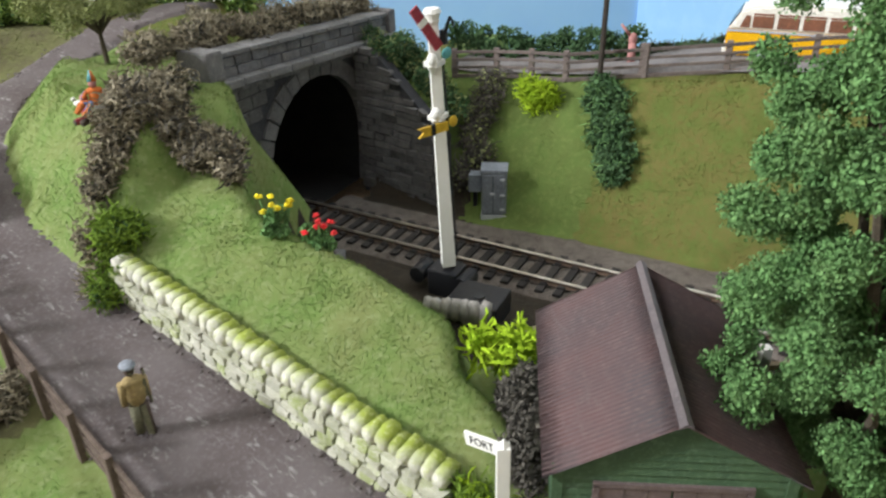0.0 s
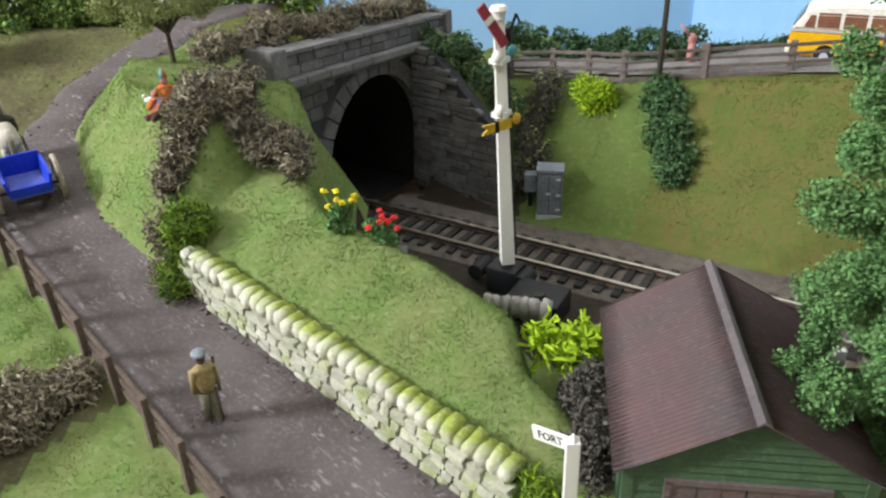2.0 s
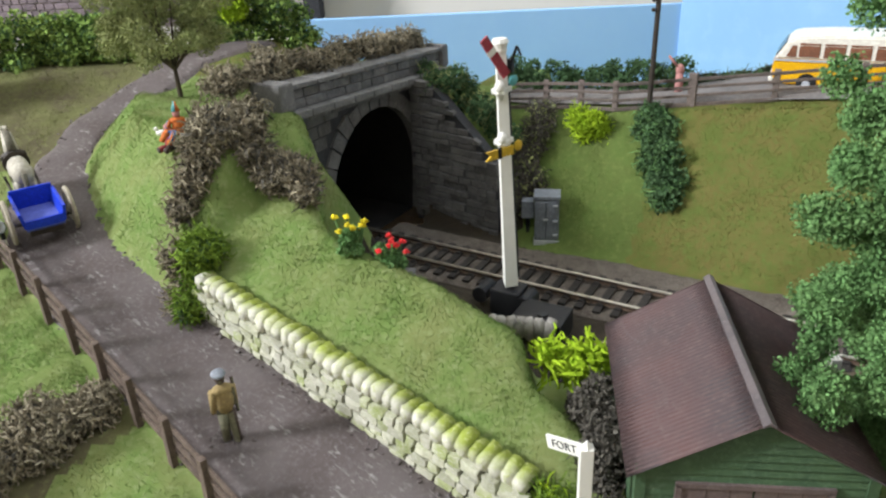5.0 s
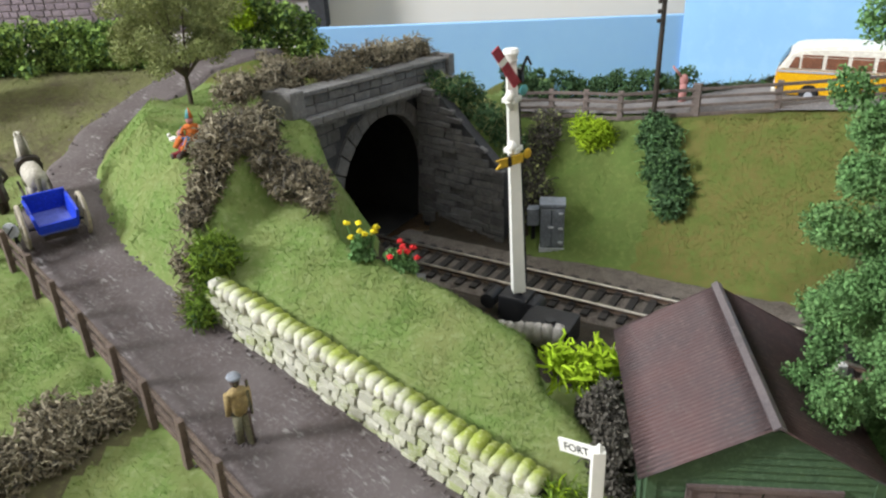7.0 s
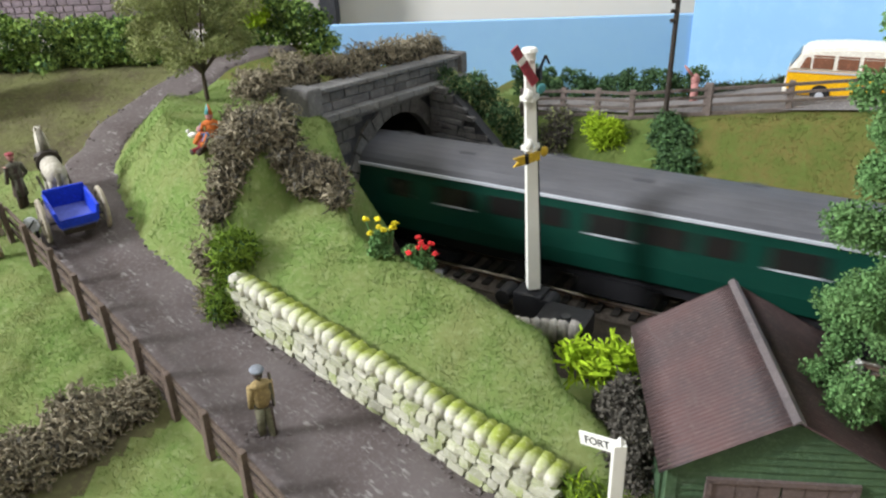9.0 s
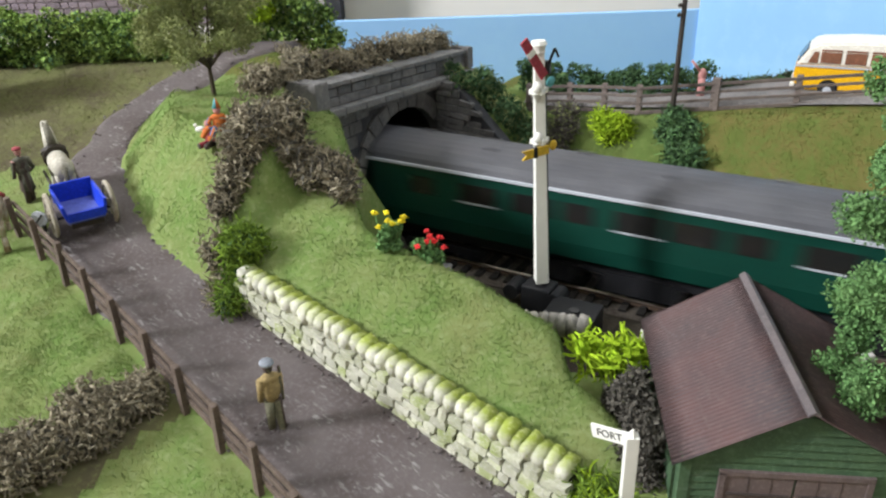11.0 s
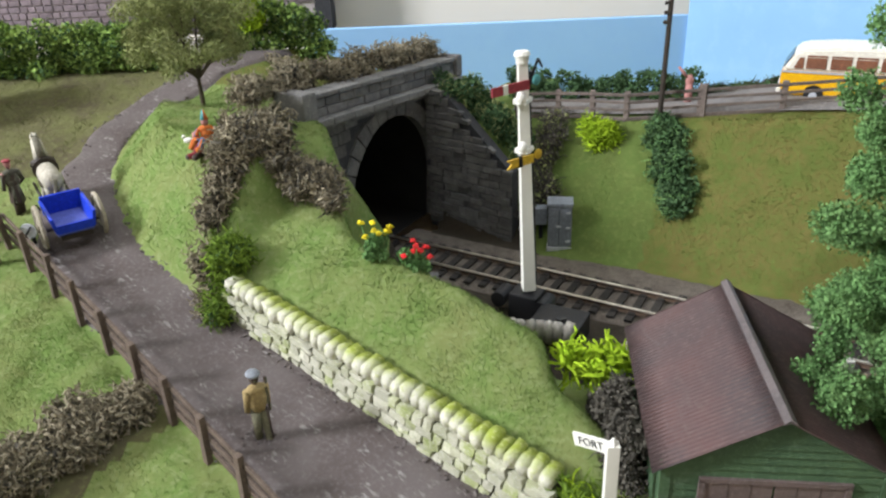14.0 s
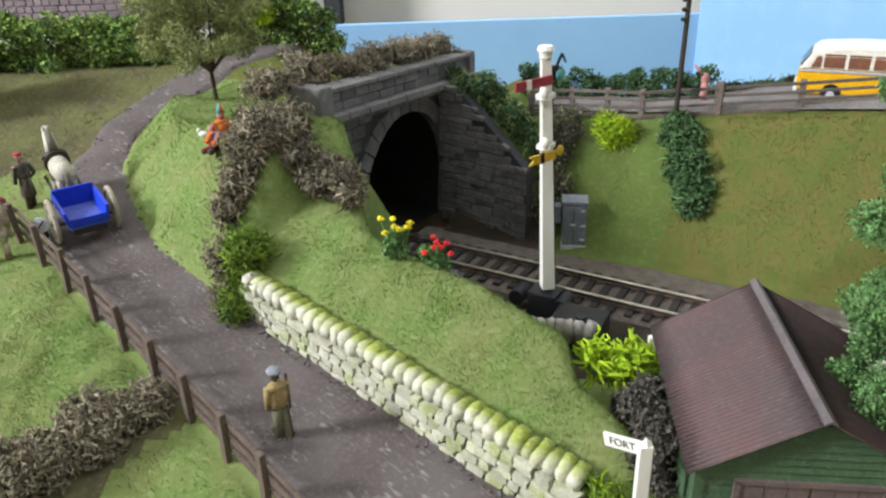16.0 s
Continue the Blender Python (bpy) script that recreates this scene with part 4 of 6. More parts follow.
def build_coach():
    t = thing("passenger_coach", at_track(0.8, 0, TRAIN_Z), "green passenger coach with grey roof and dark windows", "coach", "coaches of the train")
    L = 0.243
    part("body", prism(BM(), [(-0.0165, 0.011), (0.0165, 0.011), (0.0178, 0.018), (0.0178, 0.0400), (-0.0178, 0.0400), (-0.0178, 0.018)], 0.002, L - 0.002), "coach_green", t)
    o = [(-0.0182, 0.0400), (0.0182, 0.0400), (0.0180, 0.0412)] + [(0.0178 * math.cos(math.pi * i / 12), 0.0412 + 0.0088 * math.sin(math.pi * i / 12)) for i in range(1, 12)] + [(-0.0180, 0.0412)]
    roof = part("roof", prism(BM(), o, 0.001, L - 0.001), "coach_roof", t, flat=True)
    for sy in (-1, 1):
        part("gutter", box(BM(), 0.001, L - 0.001, sy * 0.0184 - 0.0005, sy * 0.0184 + 0.0005, 0.0397, 0.0410), "silver", roof, "pale rain strip")
    for i in range(6):
        b = BM()
        rod(b, (0.02 + i * 0.04, 0.006 * (-1) ** i, 0.0485), (0.02 + i * 0.04, 0.006 * (-1) ** i, 0.0505), 0.0018, seg=8)
        part("roof_vent", b, "coach_roof", roof)
    for i in range(1, 12):
        x = i * L / 12
        part("roof_rib", prism(BM(), [(y * 1.006, z + 0.0002) for y, z in o[2:]] , x - 0.0003, x + 0.0003), "coach_roof", roof)
    xs = [0.024, 0.050, 0.076, 0.100, 0.122, 0.144, 0.168, 0.192]
    for sy in (-1, 1):
        for i, x in enumerate(xs):
            w = 0.019 if i % 3 else 0.013
            pane = part("window", box(BM(), x, x + w, sy * 0.0177 - 0.0004, sy * 0.0177 + 0.0004, 0.0275, 0.0355), "glass", t)
            if i % 3 == 1:
                part("window_bar", box(BM(), x, x + w, sy * 0.0178 - 0.0005, sy * 0.0178 + 0.0006, 0.0268, 0.0275), "silver", pane, "bright window sill strip")
        part("panel", box(BM(), L - 0.0185, L - 0.0105, sy * 0.0178 - 0.0004, sy * 0.0178 + 0.0004, 0.0225, 0.0325), "panel_white", t, "plain white square panel")
        part("lettering", box(BM(), L - 0.021, L - 0.012, sy * 0.0178 - 0.0003, sy * 0.0178 + 0.0004, 0.0190, 0.0195), "ochre", t, "plain yellow bar of lettering")
        for x in (0.012, 0.064, 0.136, 0.212):
            part("door_line", box(BM(), x, x + 0.0003, sy * 0.0178 - 0.0002, sy * 0.0178 + 0.0003, 0.014, 0.039), "blackp", t)
    for x0, x1 in ((0.0, 0.003), (L - 0.003, L)):
        part("gangway", box(BM(), x0 - 0.002, x1 + 0.002, -0.007, 0.007, 0.012, 0.040, bevel=0.0006), "blackp", t)
        part("end_panel", box(BM(), x0 + 0.001, x1 - 0.001, -0.0165, 0.0165, 0.0115, 0.0398), "blackp", t)
    u = BM()
    box(u, 0.004, L - 0.004, -0.012, 0.012, 0.008, 0.0112)
    for x0, x1 in ((0.085, 0.105), (0.115, 0.150)):
        box(u, x0, x1, -0.014, 0.014, 0.004, 0.009)
    part("underframe", u, "blackp", t)
    bogie(t, 0.036, 0.015)
    bogie(t, L - 0.036, 0.015)
    lift(t, (0, 0.006, 0.011, 0.040, 0.052), (0, 0.006, 0.0175, 0.0480, 0.0590), ("bogie",))
    return t


# ---- trackside ----
def build_signal():
    t = thing("semaphore_signal", pose(0.0002, 0.2398, 0.027, 0, -1.9, 0) @ pose(0, 0, -0.027) @ along, "white wooden semaphore signal with red and yellow arms", "signal")
    bm = BM()
    r = bmesh.ops.create_cone(bm, cap_ends=True, segments=4, radius1=0.0034, radius2=0.0023, depth=0.089, matrix=pose(0, 0, 0.0268 + 0.0445, 0, 0, 45 - YAW + 8))
    part("post", bm, "white", t)
    bm = BM()
    rod(bm, (0, 0, 0.1148), (0, 0, 0.1158), 0.0018, 0.0024, 12)
    rod(bm, (0, 0, 0.1158), (0, 0, 0.1182), 0.0020, 0.0026, 12)
    rod(bm, (0, 0, 0.1182), (0, 0, 0.1195), 0.0030, 0.0024, 12)
    part("cap", bm, "white", t)
    for z in (0.1025, 0.0845):
        bm = BM()
        box(bm, -0.0026, 0.0026, -0.0032, 0.0024, z - 0.0009, z + 0.0009, bevel=0.0003)
        ball(bm, (0.0006, -0.0028, z + 0.0016), (0.0018, 0.0018, 0.0022), 2)
        rod(bm, (0, -0.001, z - 0.004), (0, -0.0024, z), 0.0008, 0.0018, 8)
        part("bracket", bm, "white", t)
    bm = BM()
    rod(bm, (0.0015, 0.0042, 0.028), (0.0008, 0.0038, 0.104), 0.00035, seg=6)
    rod(bm, (-0.0005, 0.0042, 0.028), (-0.0005, 0.0038, 0.083), 0.00035, seg=6)
    box(bm, 0.0005, 0.0025, 0.003, 0.005, 0.1075, 0.1120)
    rod(bm, (0.0022, 0.0030, 0.1110), (0.0046, 0.0032, 0.1165), 0.0005, seg=6)
    rod(bm, (0.0046, 0.0032, 0.1165), (0.0058, 0.0036, 0.1135), 0.0004, seg=6)
    part("pull_rod", bm, "blackp", t)
    # arms: x out along the arm in the arm's own space
    arms = []
    for name, z, colour, ln in (("upper_arm", 0.1085, "red", 0.0150), ("lower_arm", 0.0815, "ochre", 0.0098)):
        bm = BM()
        box(bm, -0.0008, ln, -0.0004, 0.0004, -0.0016, 0.0016)
        if colour == "ochre":
            bm.free()
            bm = BM()
            pts = [(-0.002, -0.0016), (ln, -0.0016), (ln - 0.002, 0.0), (ln, 0.0016), (-0.002, 0.0016)]
            a = [bm.verts.new((x, -0.0004, zz)) for x, zz in pts]
            b = [bm.verts.new((x, 0.0004, zz)) for x, zz in pts]
            bm.faces.new(a)
            bm.faces.new(b[::-1])
            for i in range(5):
                bm.faces.new((a[i], b[i], b[(i + 1) % 5], a[(i + 1) % 5]))
        arm = part(name, bm, colour, t)
        st = BM()
        if colour == "red":
            box(st, ln - 0.0065, ln - 0.0045, -0.0006, 0.0006, -0.0016, 0.0016)
        else:
            for k in (-1, 1):
                box(st, ln - 0.0065, ln - 0.0050, -0.0006, 0.0006, -0.0011, 0.0011, m=pose(0, 0, 0.0008 * k, 0, 0, 0))
        part("stripe", st, "white" if colour == "red" else "blackp", arm)
        sp = BM()
        ball(sp, (-0.0042, 0, 0.0010), (0.0018, 0.0006, 0.0020), 2)
        part("spectacle", sp, "teal" if colour == "red" else "ochre", arm, "glazed spectacle plate")
        arms.append((arm, z))
    base = thing("signal_base", at_track(0.0069, -0.0487, 0.0), "black plastic signal base with motor drums", "signal base")
    bm = BM()
    box(bm, -0.0060, 0.0060, -0.0050, 0.0050, 0.011, 0.0255, bevel=0.0008)
    part("block", bm, "blackp", base)
    for x in (-0.0105, 0.0078):
        bm = BM()
        rod(bm, (x, -0.005, 0.0215), (x, 0.004, 0.0215), 0.0032, seg=14)
        part("drum", bm, "blackp", base)
    bx = thing("black_box", at_track(0.0249, -0.0585, 0.0145, 3), "matt black box with a round knob on its lid", "box")
    part("case", box(BM(), -0.0095, 0.0095, -0.0075, 0.0075, 0.0, 0.0095, bevel=0.0005), "blackp", bx)
    bm = BM()
    rod(bm, (0.001, -0.002, 0.0095), (0.001, -0.002, 0.0105), 0.002, seg=14)
    part("knob", bm, "ink", bx)
    return arms


ARM_AIM = pose(0, 0, 0, 0, 0, -117)


def build_relay_box():
    t = thing("relay_cabinet", at_track(-0.0163, 0.0425, -0.001, 22) @ Matrix.Diagonal((0.88, 1, 1.02, 1)), "grey metal lineside relay cabinet with hinged door", "cabinet")
    part("body", box(BM(), -0.0068, 0.0068, -0.0045, 0.0045, -0.001, 0.0250, bevel=0.0003), "relay", t)
    part("lid", box(BM(), -0.0074, 0.0074, -0.0052, 0.0052, 0.0250, 0.0266, bevel=0.0003), "relay", t)
    part("plinth", box(BM(), -0.0072, 0.0072, -0.0055, 0.005, -0.001, 0.0032), "silver", t)
    d = part("door", box(BM(), -0.0058, 0.0052, -0.0052, -0.0044, 0.0042, 0.0240, bevel=0.0002), "relay", t)
    for z in (0.0060, 0.0135, 0.0215):
        part("hinge", box(BM(), 0.0034, 0.0060, -0.0057, -0.0050, z, z + 0.0009), "silver", d)
    part("door_gap", box(BM(), -0.0006, -0.0003, -0.0054, -0.0050, 0.0044, 0.0238), "blackp", d)
    part("handle", box(BM(), -0.002, 0.0005, -0.0059, -0.0050, 0.0142, 0.0150), "silver", d, "bright handle")
    s = thing("small_cabinet", at_track(-0.0265, 0.0420, 0.006, 22), "small grey trackside cabinet on a post", "cabinet")
    part("body", box(BM(), -0.0030, 0.0030, -0.003, 0.003, 0.006, 0.0150, bevel=0.0003), "relay", s)
    part("post", box(BM(), -0.0010, 0.0010, -0.001, 0.001, -0.010, 0.006), "blackp", s)


def build_edging_stones():
    meshes = stones("edging_stone", 4, (0.0028, 0.0034, 0.0080), "pebble", 11)
    rnd = random.Random(6)
    for i in range(7):
        k = i / 6
        x, y = -0.0075 + 0.0195 * k, 0.2200 - 0.0100 * k
        ob = new("edging_stone", meshes[i % 4])
        z = 0.0205 + 0.0015 * k
        ob.matrix_world = pose(x, y, z + 0.0015, rnd.uniform(-8, 8), rnd.uniform(-8, 8), rnd.uniform(0, 90)) @ Matrix.Diagonal((0.85 + 0.3 * k, 0.9 + 0.2 * k, 0.75 + 0.55 * k, 1))
        tagged(ob, "rounded grey upright edging stone by the bank", "stone", "row of edging stones")


# ---- the dry-stone wall ----
def build_stone_wall():
    t = thing("dry_stone_wall", pose(WALL_A.x, WALL_A.y, 0, 0, 0, math.degrees(math.atan2(WALL_D.y, WALL_D.x))), "cream dry-stone wall with mossy upright coping stones", "stone wall")
    base = lambda a: lane_z(WALL_A.x + WALL_D.x * a, WALL_A.y + WALL_D.y * a)
    b = BM()
    k = 14
    rows = []
    for i in range(k + 1):
        a = WALL_L * i / k
        rows.append([b.verts.new((a, y, z)) for y, z in ((-0.0030, base(a) - 0.004), (-0.0024, wall_top(a) - 0.0035), (0.0024, wall_top(a) - 0.0035), (0.0026, base(a) - 0.004))])
    for i in range(k):
        for j in range(3):
            b.faces.new((rows[i][j], rows[i + 1][j], rows[i + 1][j + 1], rows[i][j + 1]))
    b.faces.new(rows[0])
    b.faces.new(rows[-1][::-1])
    part("core", b, "gap", t)
    rnd = random.Random(12)
    cope = stones("coping_stone", 6, (0.0042, 0.0070, 0.0056), "moss", 3, 0.42)
    n = 35
    for i in range(n):
        a = WALL_L * (i + 0.5) / n
        piece("coping_stone", cope[rnd.randrange(6)], t, pose(a, -0.0002 + rnd.uniform(-0.0004, 0.0004), wall_top(a) - 0.0022 + rnd.uniform(-0.0003, 0.0004), rnd.uniform(-6, 6), 10 + rnd.uniform(-7, 7), rnd.uniform(-5, 5)) @ Matrix.Diagonal((rnd.uniform(0.9, 1.1), rnd.uniform(0.92, 1.08), rnd.uniform(0.92, 1.1), 1)))
    face = stones("stone", 12, (1, 1, 1), "stone", 21, 0.80, False)
    stained = stones("stone", 6, (1, 1, 1), "stained_stone", 27, 0.80, False)
    for r in range(4):
        a = -0.0016 * (r % 2)
        while a < WALL_L - 0.001:
            wd = rnd.uniform(0.0030, 0.0068)
            mid = min(a + wd / 2, WALL_L - 0.002)
            lo, hi = base(mid) - 0.001, wall_top(mid) - 0.0046
            h = (hi - lo) / 4
            zz = lo + h * (r + 0.5) + rnd.uniform(-0.0005, 0.0005)
            split = rnd.random() < 0.22
            for k in ((-1, 1) if split else (0,)):
                tall = h * (0.50 if split else 1.0)
                piece("stone", rnd.choice(stained if rnd.random() < 0.08 + 5.0 * max(0.0, a - 0.04) else face), t, pose(mid, -0.0030 + rnd.uniform(-0.0005, 0.0004), zz + k * h * 0.25, 0, 10 + rnd.uniform(-9, 9), rnd.uniform(-5, 5)) @ Matrix.Diagonal((wd * rnd.uniform(0.84, 0.97), 0.0036, tall * rnd.uniform(0.80, 0.98), 1)))
            a += wd


# ---- hut ----
def build_hut():
    near, far = Vector((0.0468, 0.1137)), Vector((0.0531, 0.1775))
    d = (near - far).normalized()
    yaw = math.degrees(math.atan2(d.y, d.x))
    t = thing("timber_hut", pose(far.x, far.y, 0.0, 0, 0, yaw), "green weatherboarded hut with red-brown corrugated roof", "hut")
    L, zr, W, H, zb = (near - far).length, 0.0615, 0.0285, 0.0165, 0.008
    slope = math.hypot(W, H)
    for sy in (-1, 1):
        bm = BM()
        n, rows = 44, 4
        grid = []
        for i in range(n * 4 + 1):
            x = L * i / (n * 4)
            off = 0.00042 * math.cos(2 * math.pi * i / 4)
            grid.append([bm.verts.new((x, sy * W * j / rows, zr - H * j / rows + off)) for j in range(rows + 1)])
        for i in range(n * 4):
            for j in range(rows):
                bm.faces.new((grid[i][j], grid[i + 1][j], grid[i + 1][j + 1], grid[i][j + 1]))
        for i, f in enumerate(bm.faces):
            f.material_index = 1 if (i // rows) % 4 == 0 else 0
        bmesh.ops.solidify(bm, geom=bm.faces[:], thickness=0.0006)
        part("roof_sheet", bm, "roof", t, flat=False).data.materials.append(M["roof_worn"])
    bm = BM()
    for sy in (-1, 1):
        prism(bm, [(0, zr + 0.0013), (sy * 0.0014, zr + 0.0003), (sy * 0.0014, zr - 0.0003), (0, zr + 0.0006)], -0.0005, L + 0.0005)
    part("ridge_flashing", bm, "ridge_cap", t)
    w = W - 0.0035
    x0, x1 = 0.003, L - 0.003
    eave = zr - H * w / W - 0.0008
    body = BM()
    prism(body, [(-w, zb), (w, zb), (w, eave), (0, zr - 0.0010), (-w, eave)], x0, x1)
    part("carcass", body, "green_wood", t)
    k = 0
    while zb + 0.0022 * k < zr - 0.004:
        z0 = zb + 0.0022 * k
        z1 = z0 + 0.0022
        wide = lambda z: w if z < eave else w * max(0.02, (zr - 0.0014 - z) / (zr - 0.0014 - eave))
        bd = prism(BM(), [(-wide(z0), z0), (wide(z0), z0), (wide(z1), z1), (-wide(z1), z1)], x1, x1 + 0.0003)
        for v in bd.verts:
            if v.co.x > x1 + 0.0001 and v.co.z < z0 + 0.0001:
                v.co.x += 0.0005
        part("weatherboard", bd, "green_wood", t)
        if z1 < eave:
            for sy in (-1, 1):
                b = BM()
                box(b, x0, x1, sy * w - 0.0005, sy * w + 0.0005, z0 + 0.0001, z1 - 0.0001)
                part("weatherboard", b, "green_wood", t)
        k += 1
    for sy in (-1, 1):
        part("corner_board", box(BM(), x1 - 0.001, x1 + 0.001, sy * w - 0.0012, sy * w + 0.0012, zb, eave), "green_wood", t)
    fr = BM()
    for a, b, c, d_ in ((-0.0172, -0.0158, zb, 0.0425), (0.0158, 0.0172, zb, 0.0425), (-0.0172, 0.0172, 0.0418, 0.0432)):
        box(fr, x1, x1 + 0.0016, a, b, c, d_)
    part("door_frame", fr, "door", t)
    for a in (-1, 1):
        dr = part("door", box(BM(), x1, x1 + 0.0012, min(a * 0.0003, a * 0.0157), max(a * 0.0003, a * 0.0157), zb, 0.0417), "door", t, "weathered brown-grey plank door")
        for i in range(2):
            yy = a * (0.0052 + i * 0.0052)
            part("plank_joint", box(BM(), x1 + 0.0011, x1 + 0.0013, yy - 0.00006, yy + 0.00006, zb, 0.0417), "door_joint", dr)
        part("cross_rail", box(BM(), x1 + 0.0010, x1 + 0.0018, min(a * 0.001, a * 0.0150), max(a * 0.001, a * 0.0110), 0.0360, 0.0366), "door_joint", dr)
    # white posts and rails of the little fence by the hut
    g = thing("post_and_rail", pose(0.066, 0.160, 0), "white post with pale timber rails beside the hut", "fence")
    part("post", box(BM(), 0.0165, 0.0192, -0.0015, 0.0012, 0.008, 0.0455), "white", g)
    for z in (0.030, 0.038):
        part("rail", box(BM(), 0.019, 0.060, -0.0008, 0.0008, z, z + 0.0018), "timber", g)
    b2 = thing("timber_beam", pose(0.0, 0.0, 0), "pale timber beam with a white end post beside the hut", "beam")
    bm = BM()
    rod(bm, (0.012, 0.2030, 0.0190), (0.034, 0.2105, 0.0185), 0.0010, seg=4)
    part("beam", bm, "timber", b2)
    part("post", box(BM(), 0.0335, 0.0360, 0.2095, 0.2120, 0.008, 0.0215), "white", b2)


def build_round_sign():
    x, y = -0.1945, 0.2450
    t = thing("round_sign", pose(x, y, land(x, y)), "small pale round sign with a dark bar on a banded post", "sign")
    for k, z in enumerate((-0.001, 0.0030, 0.0058)):
        bm = BM()
        rod(bm, (0, 0, z), (0, 0, z + (0.0028 if k else 0.004)), 0.0008, seg=8)
        part("post_band", bm, "white" if k == 1 else "blackp", t, "white band" if k == 1 else "")
    bm = BM()
    rod(bm, (-0.0012, -0.0003, 0.0112), (-0.0012, 0.0003, 0.0112), 0.0032, seg=24)
    disc = part("disc", bm, "silver", t)
    part("bar", box(BM(), -0.0026, 0.0026, -0.0004, 0.0004, -0.0003, 0.0003), "ink", disc).matrix_basis = pose(-0.0012, -0.0002, 0.0112, 0, -50, 0)


def build_signpost():
    t = thing("signpost", pose(0.0108, 0.1250, 0), "white wooden fingerpost with black lettering on its arm", "signpost")
    bm = box(BM(), -0.0016, 0.0016, -0.0014, 0.0014, 0.008, 0.0470, bevel=0.0002)
    rod(bm, (0, 0, 0.0470), (0, 0, 0.0488), 0.0016, 0.0003, 4)
    part("post", bm, "white", t)
    aim = math.degrees(math.atan2(0.132 - 0.125, 0.0032 - 0.0108))
    arm = part("arm", box(BM(), 0.001, 0.0115, -0.0004, 0.0004, -0.0018, 0.0018), "white", t)
    arm.matrix_basis = pose(0, 0, 0.0455, 0, 0, aim) @ pose(0, 0, 0, 0, 14, 0)
    txt = bpy.data.curves.new("lettering", "FONT")
    txt.body, txt.size, txt.extrude, txt.align_x, txt.align_y = "FORT", 0.0030, 0.00008, "CENTER", "CENTER"
    txt.materials.append(M["ink"])
    lt = new("lettering", txt)
    lt.parent = arm
    lt.matrix_basis = pose(0.0062, 0.00046, 0, 90, 0, 180)
    lt["label"] = "black capital letters"


def build_lane_debris():
    """Crumbs of stone along the lane's edges, at the wall's foot and round the walker's feet."""
    rnd = random.Random(77)
    b = BM()
    spots = [(along_line(LANE_LEFT, y) + rnd.uniform(0.0, 0.006), y) for y in [rnd.uniform(0.11, 0.42) for _ in range(130)]]
    spots += [(along_line(LANE_RIGHT, y) - rnd.uniform(0.0, 0.004), y) for y in [rnd.uniform(0.23, 0.42) for _ in range(80)]]
    spots += [(WALL_A.x + WALL_D.x * a - WALL_M.x * rnd.uniform(0.005, 0.009), WALL_A.y + WALL_D.y * a - WALL_M.y * rnd.uniform(0.005, 0.009)) for a in [rnd.uniform(-0.006, 0.12) for _ in range(90)]]
    spots += [(-0.0895 + rnd.gauss(0, 0.003), 0.1610 + rnd.gauss(0, 0.002)) for _ in range(40)]
    for i, (x, y) in enumerate(spots):
        r = rnd.uniform(0.0003, 0.0008) * (1.5 if rnd.random() < 0.08 else 1.0)
        ball(b, (x, y, land(x, y) + 0.0013 + r * 0.25), (r, r * rnd.uniform(0.6, 1.1), r * 0.6), 1, 0.8, i)
    tagged(part("lane_debris", b, "lane"), "crumbs of stone and dirt along the lane", "debris", kind="stuff")


# ---- fences ----
def build_lane_fence():
    t = thing("lane_fence", pose(0, 0, 0), "dark brown three-rail timber fence along the lane", "fence")
    A, B = Vector((-0.0610, 0.1150)), Vector((-0.2090, 0.2505))
    n = 11
    pts = [A + (B - A) * i / (n - 1) + (Vector((0.003, -0.003)) * math.sin(i * 0.33)) for i in range(n)]
    rnd = random.Random(2)
    yaw = math.degrees(math.atan2((B - A).y, (B - A).x))
    post = BM()
    box(post, -0.0013, 0.0013, -0.0010, 0.0010, -0.004, 0.0172, bevel=0.0002)
    first = part("post", post, "fence", t)
    for i, p in enumerate(pts):
        m = pose(p.x, p.y, land(p.x, p.y), rnd.uniform(-3, 3), rnd.uniform(-3, 3), yaw)
        if i:
            piece("post", first.data, t, m)
        else:
            first.matrix_basis = m
    for i in range(n - 1):
        p, q = pts[i], pts[i + 1]
        for z in (0.0045, 0.0090, 0.0138):
            a, b = Vector((p.x, p.y, land(p.x, p.y) + z)), Vector((q.x, q.y, land(q.x, q.y) + z))
            d = b - a
            bm = box(BM(), -0.001, d.length + 0.001, -0.0019, -0.0009, -0.0009, 0.0009, bevel=0.0002)
            ob = part("rail", bm, "fence", t)
            ob.matrix_basis = Matrix.Translation(a) @ d.to_track_quat("X", "Z").to_matrix().to_4x4()


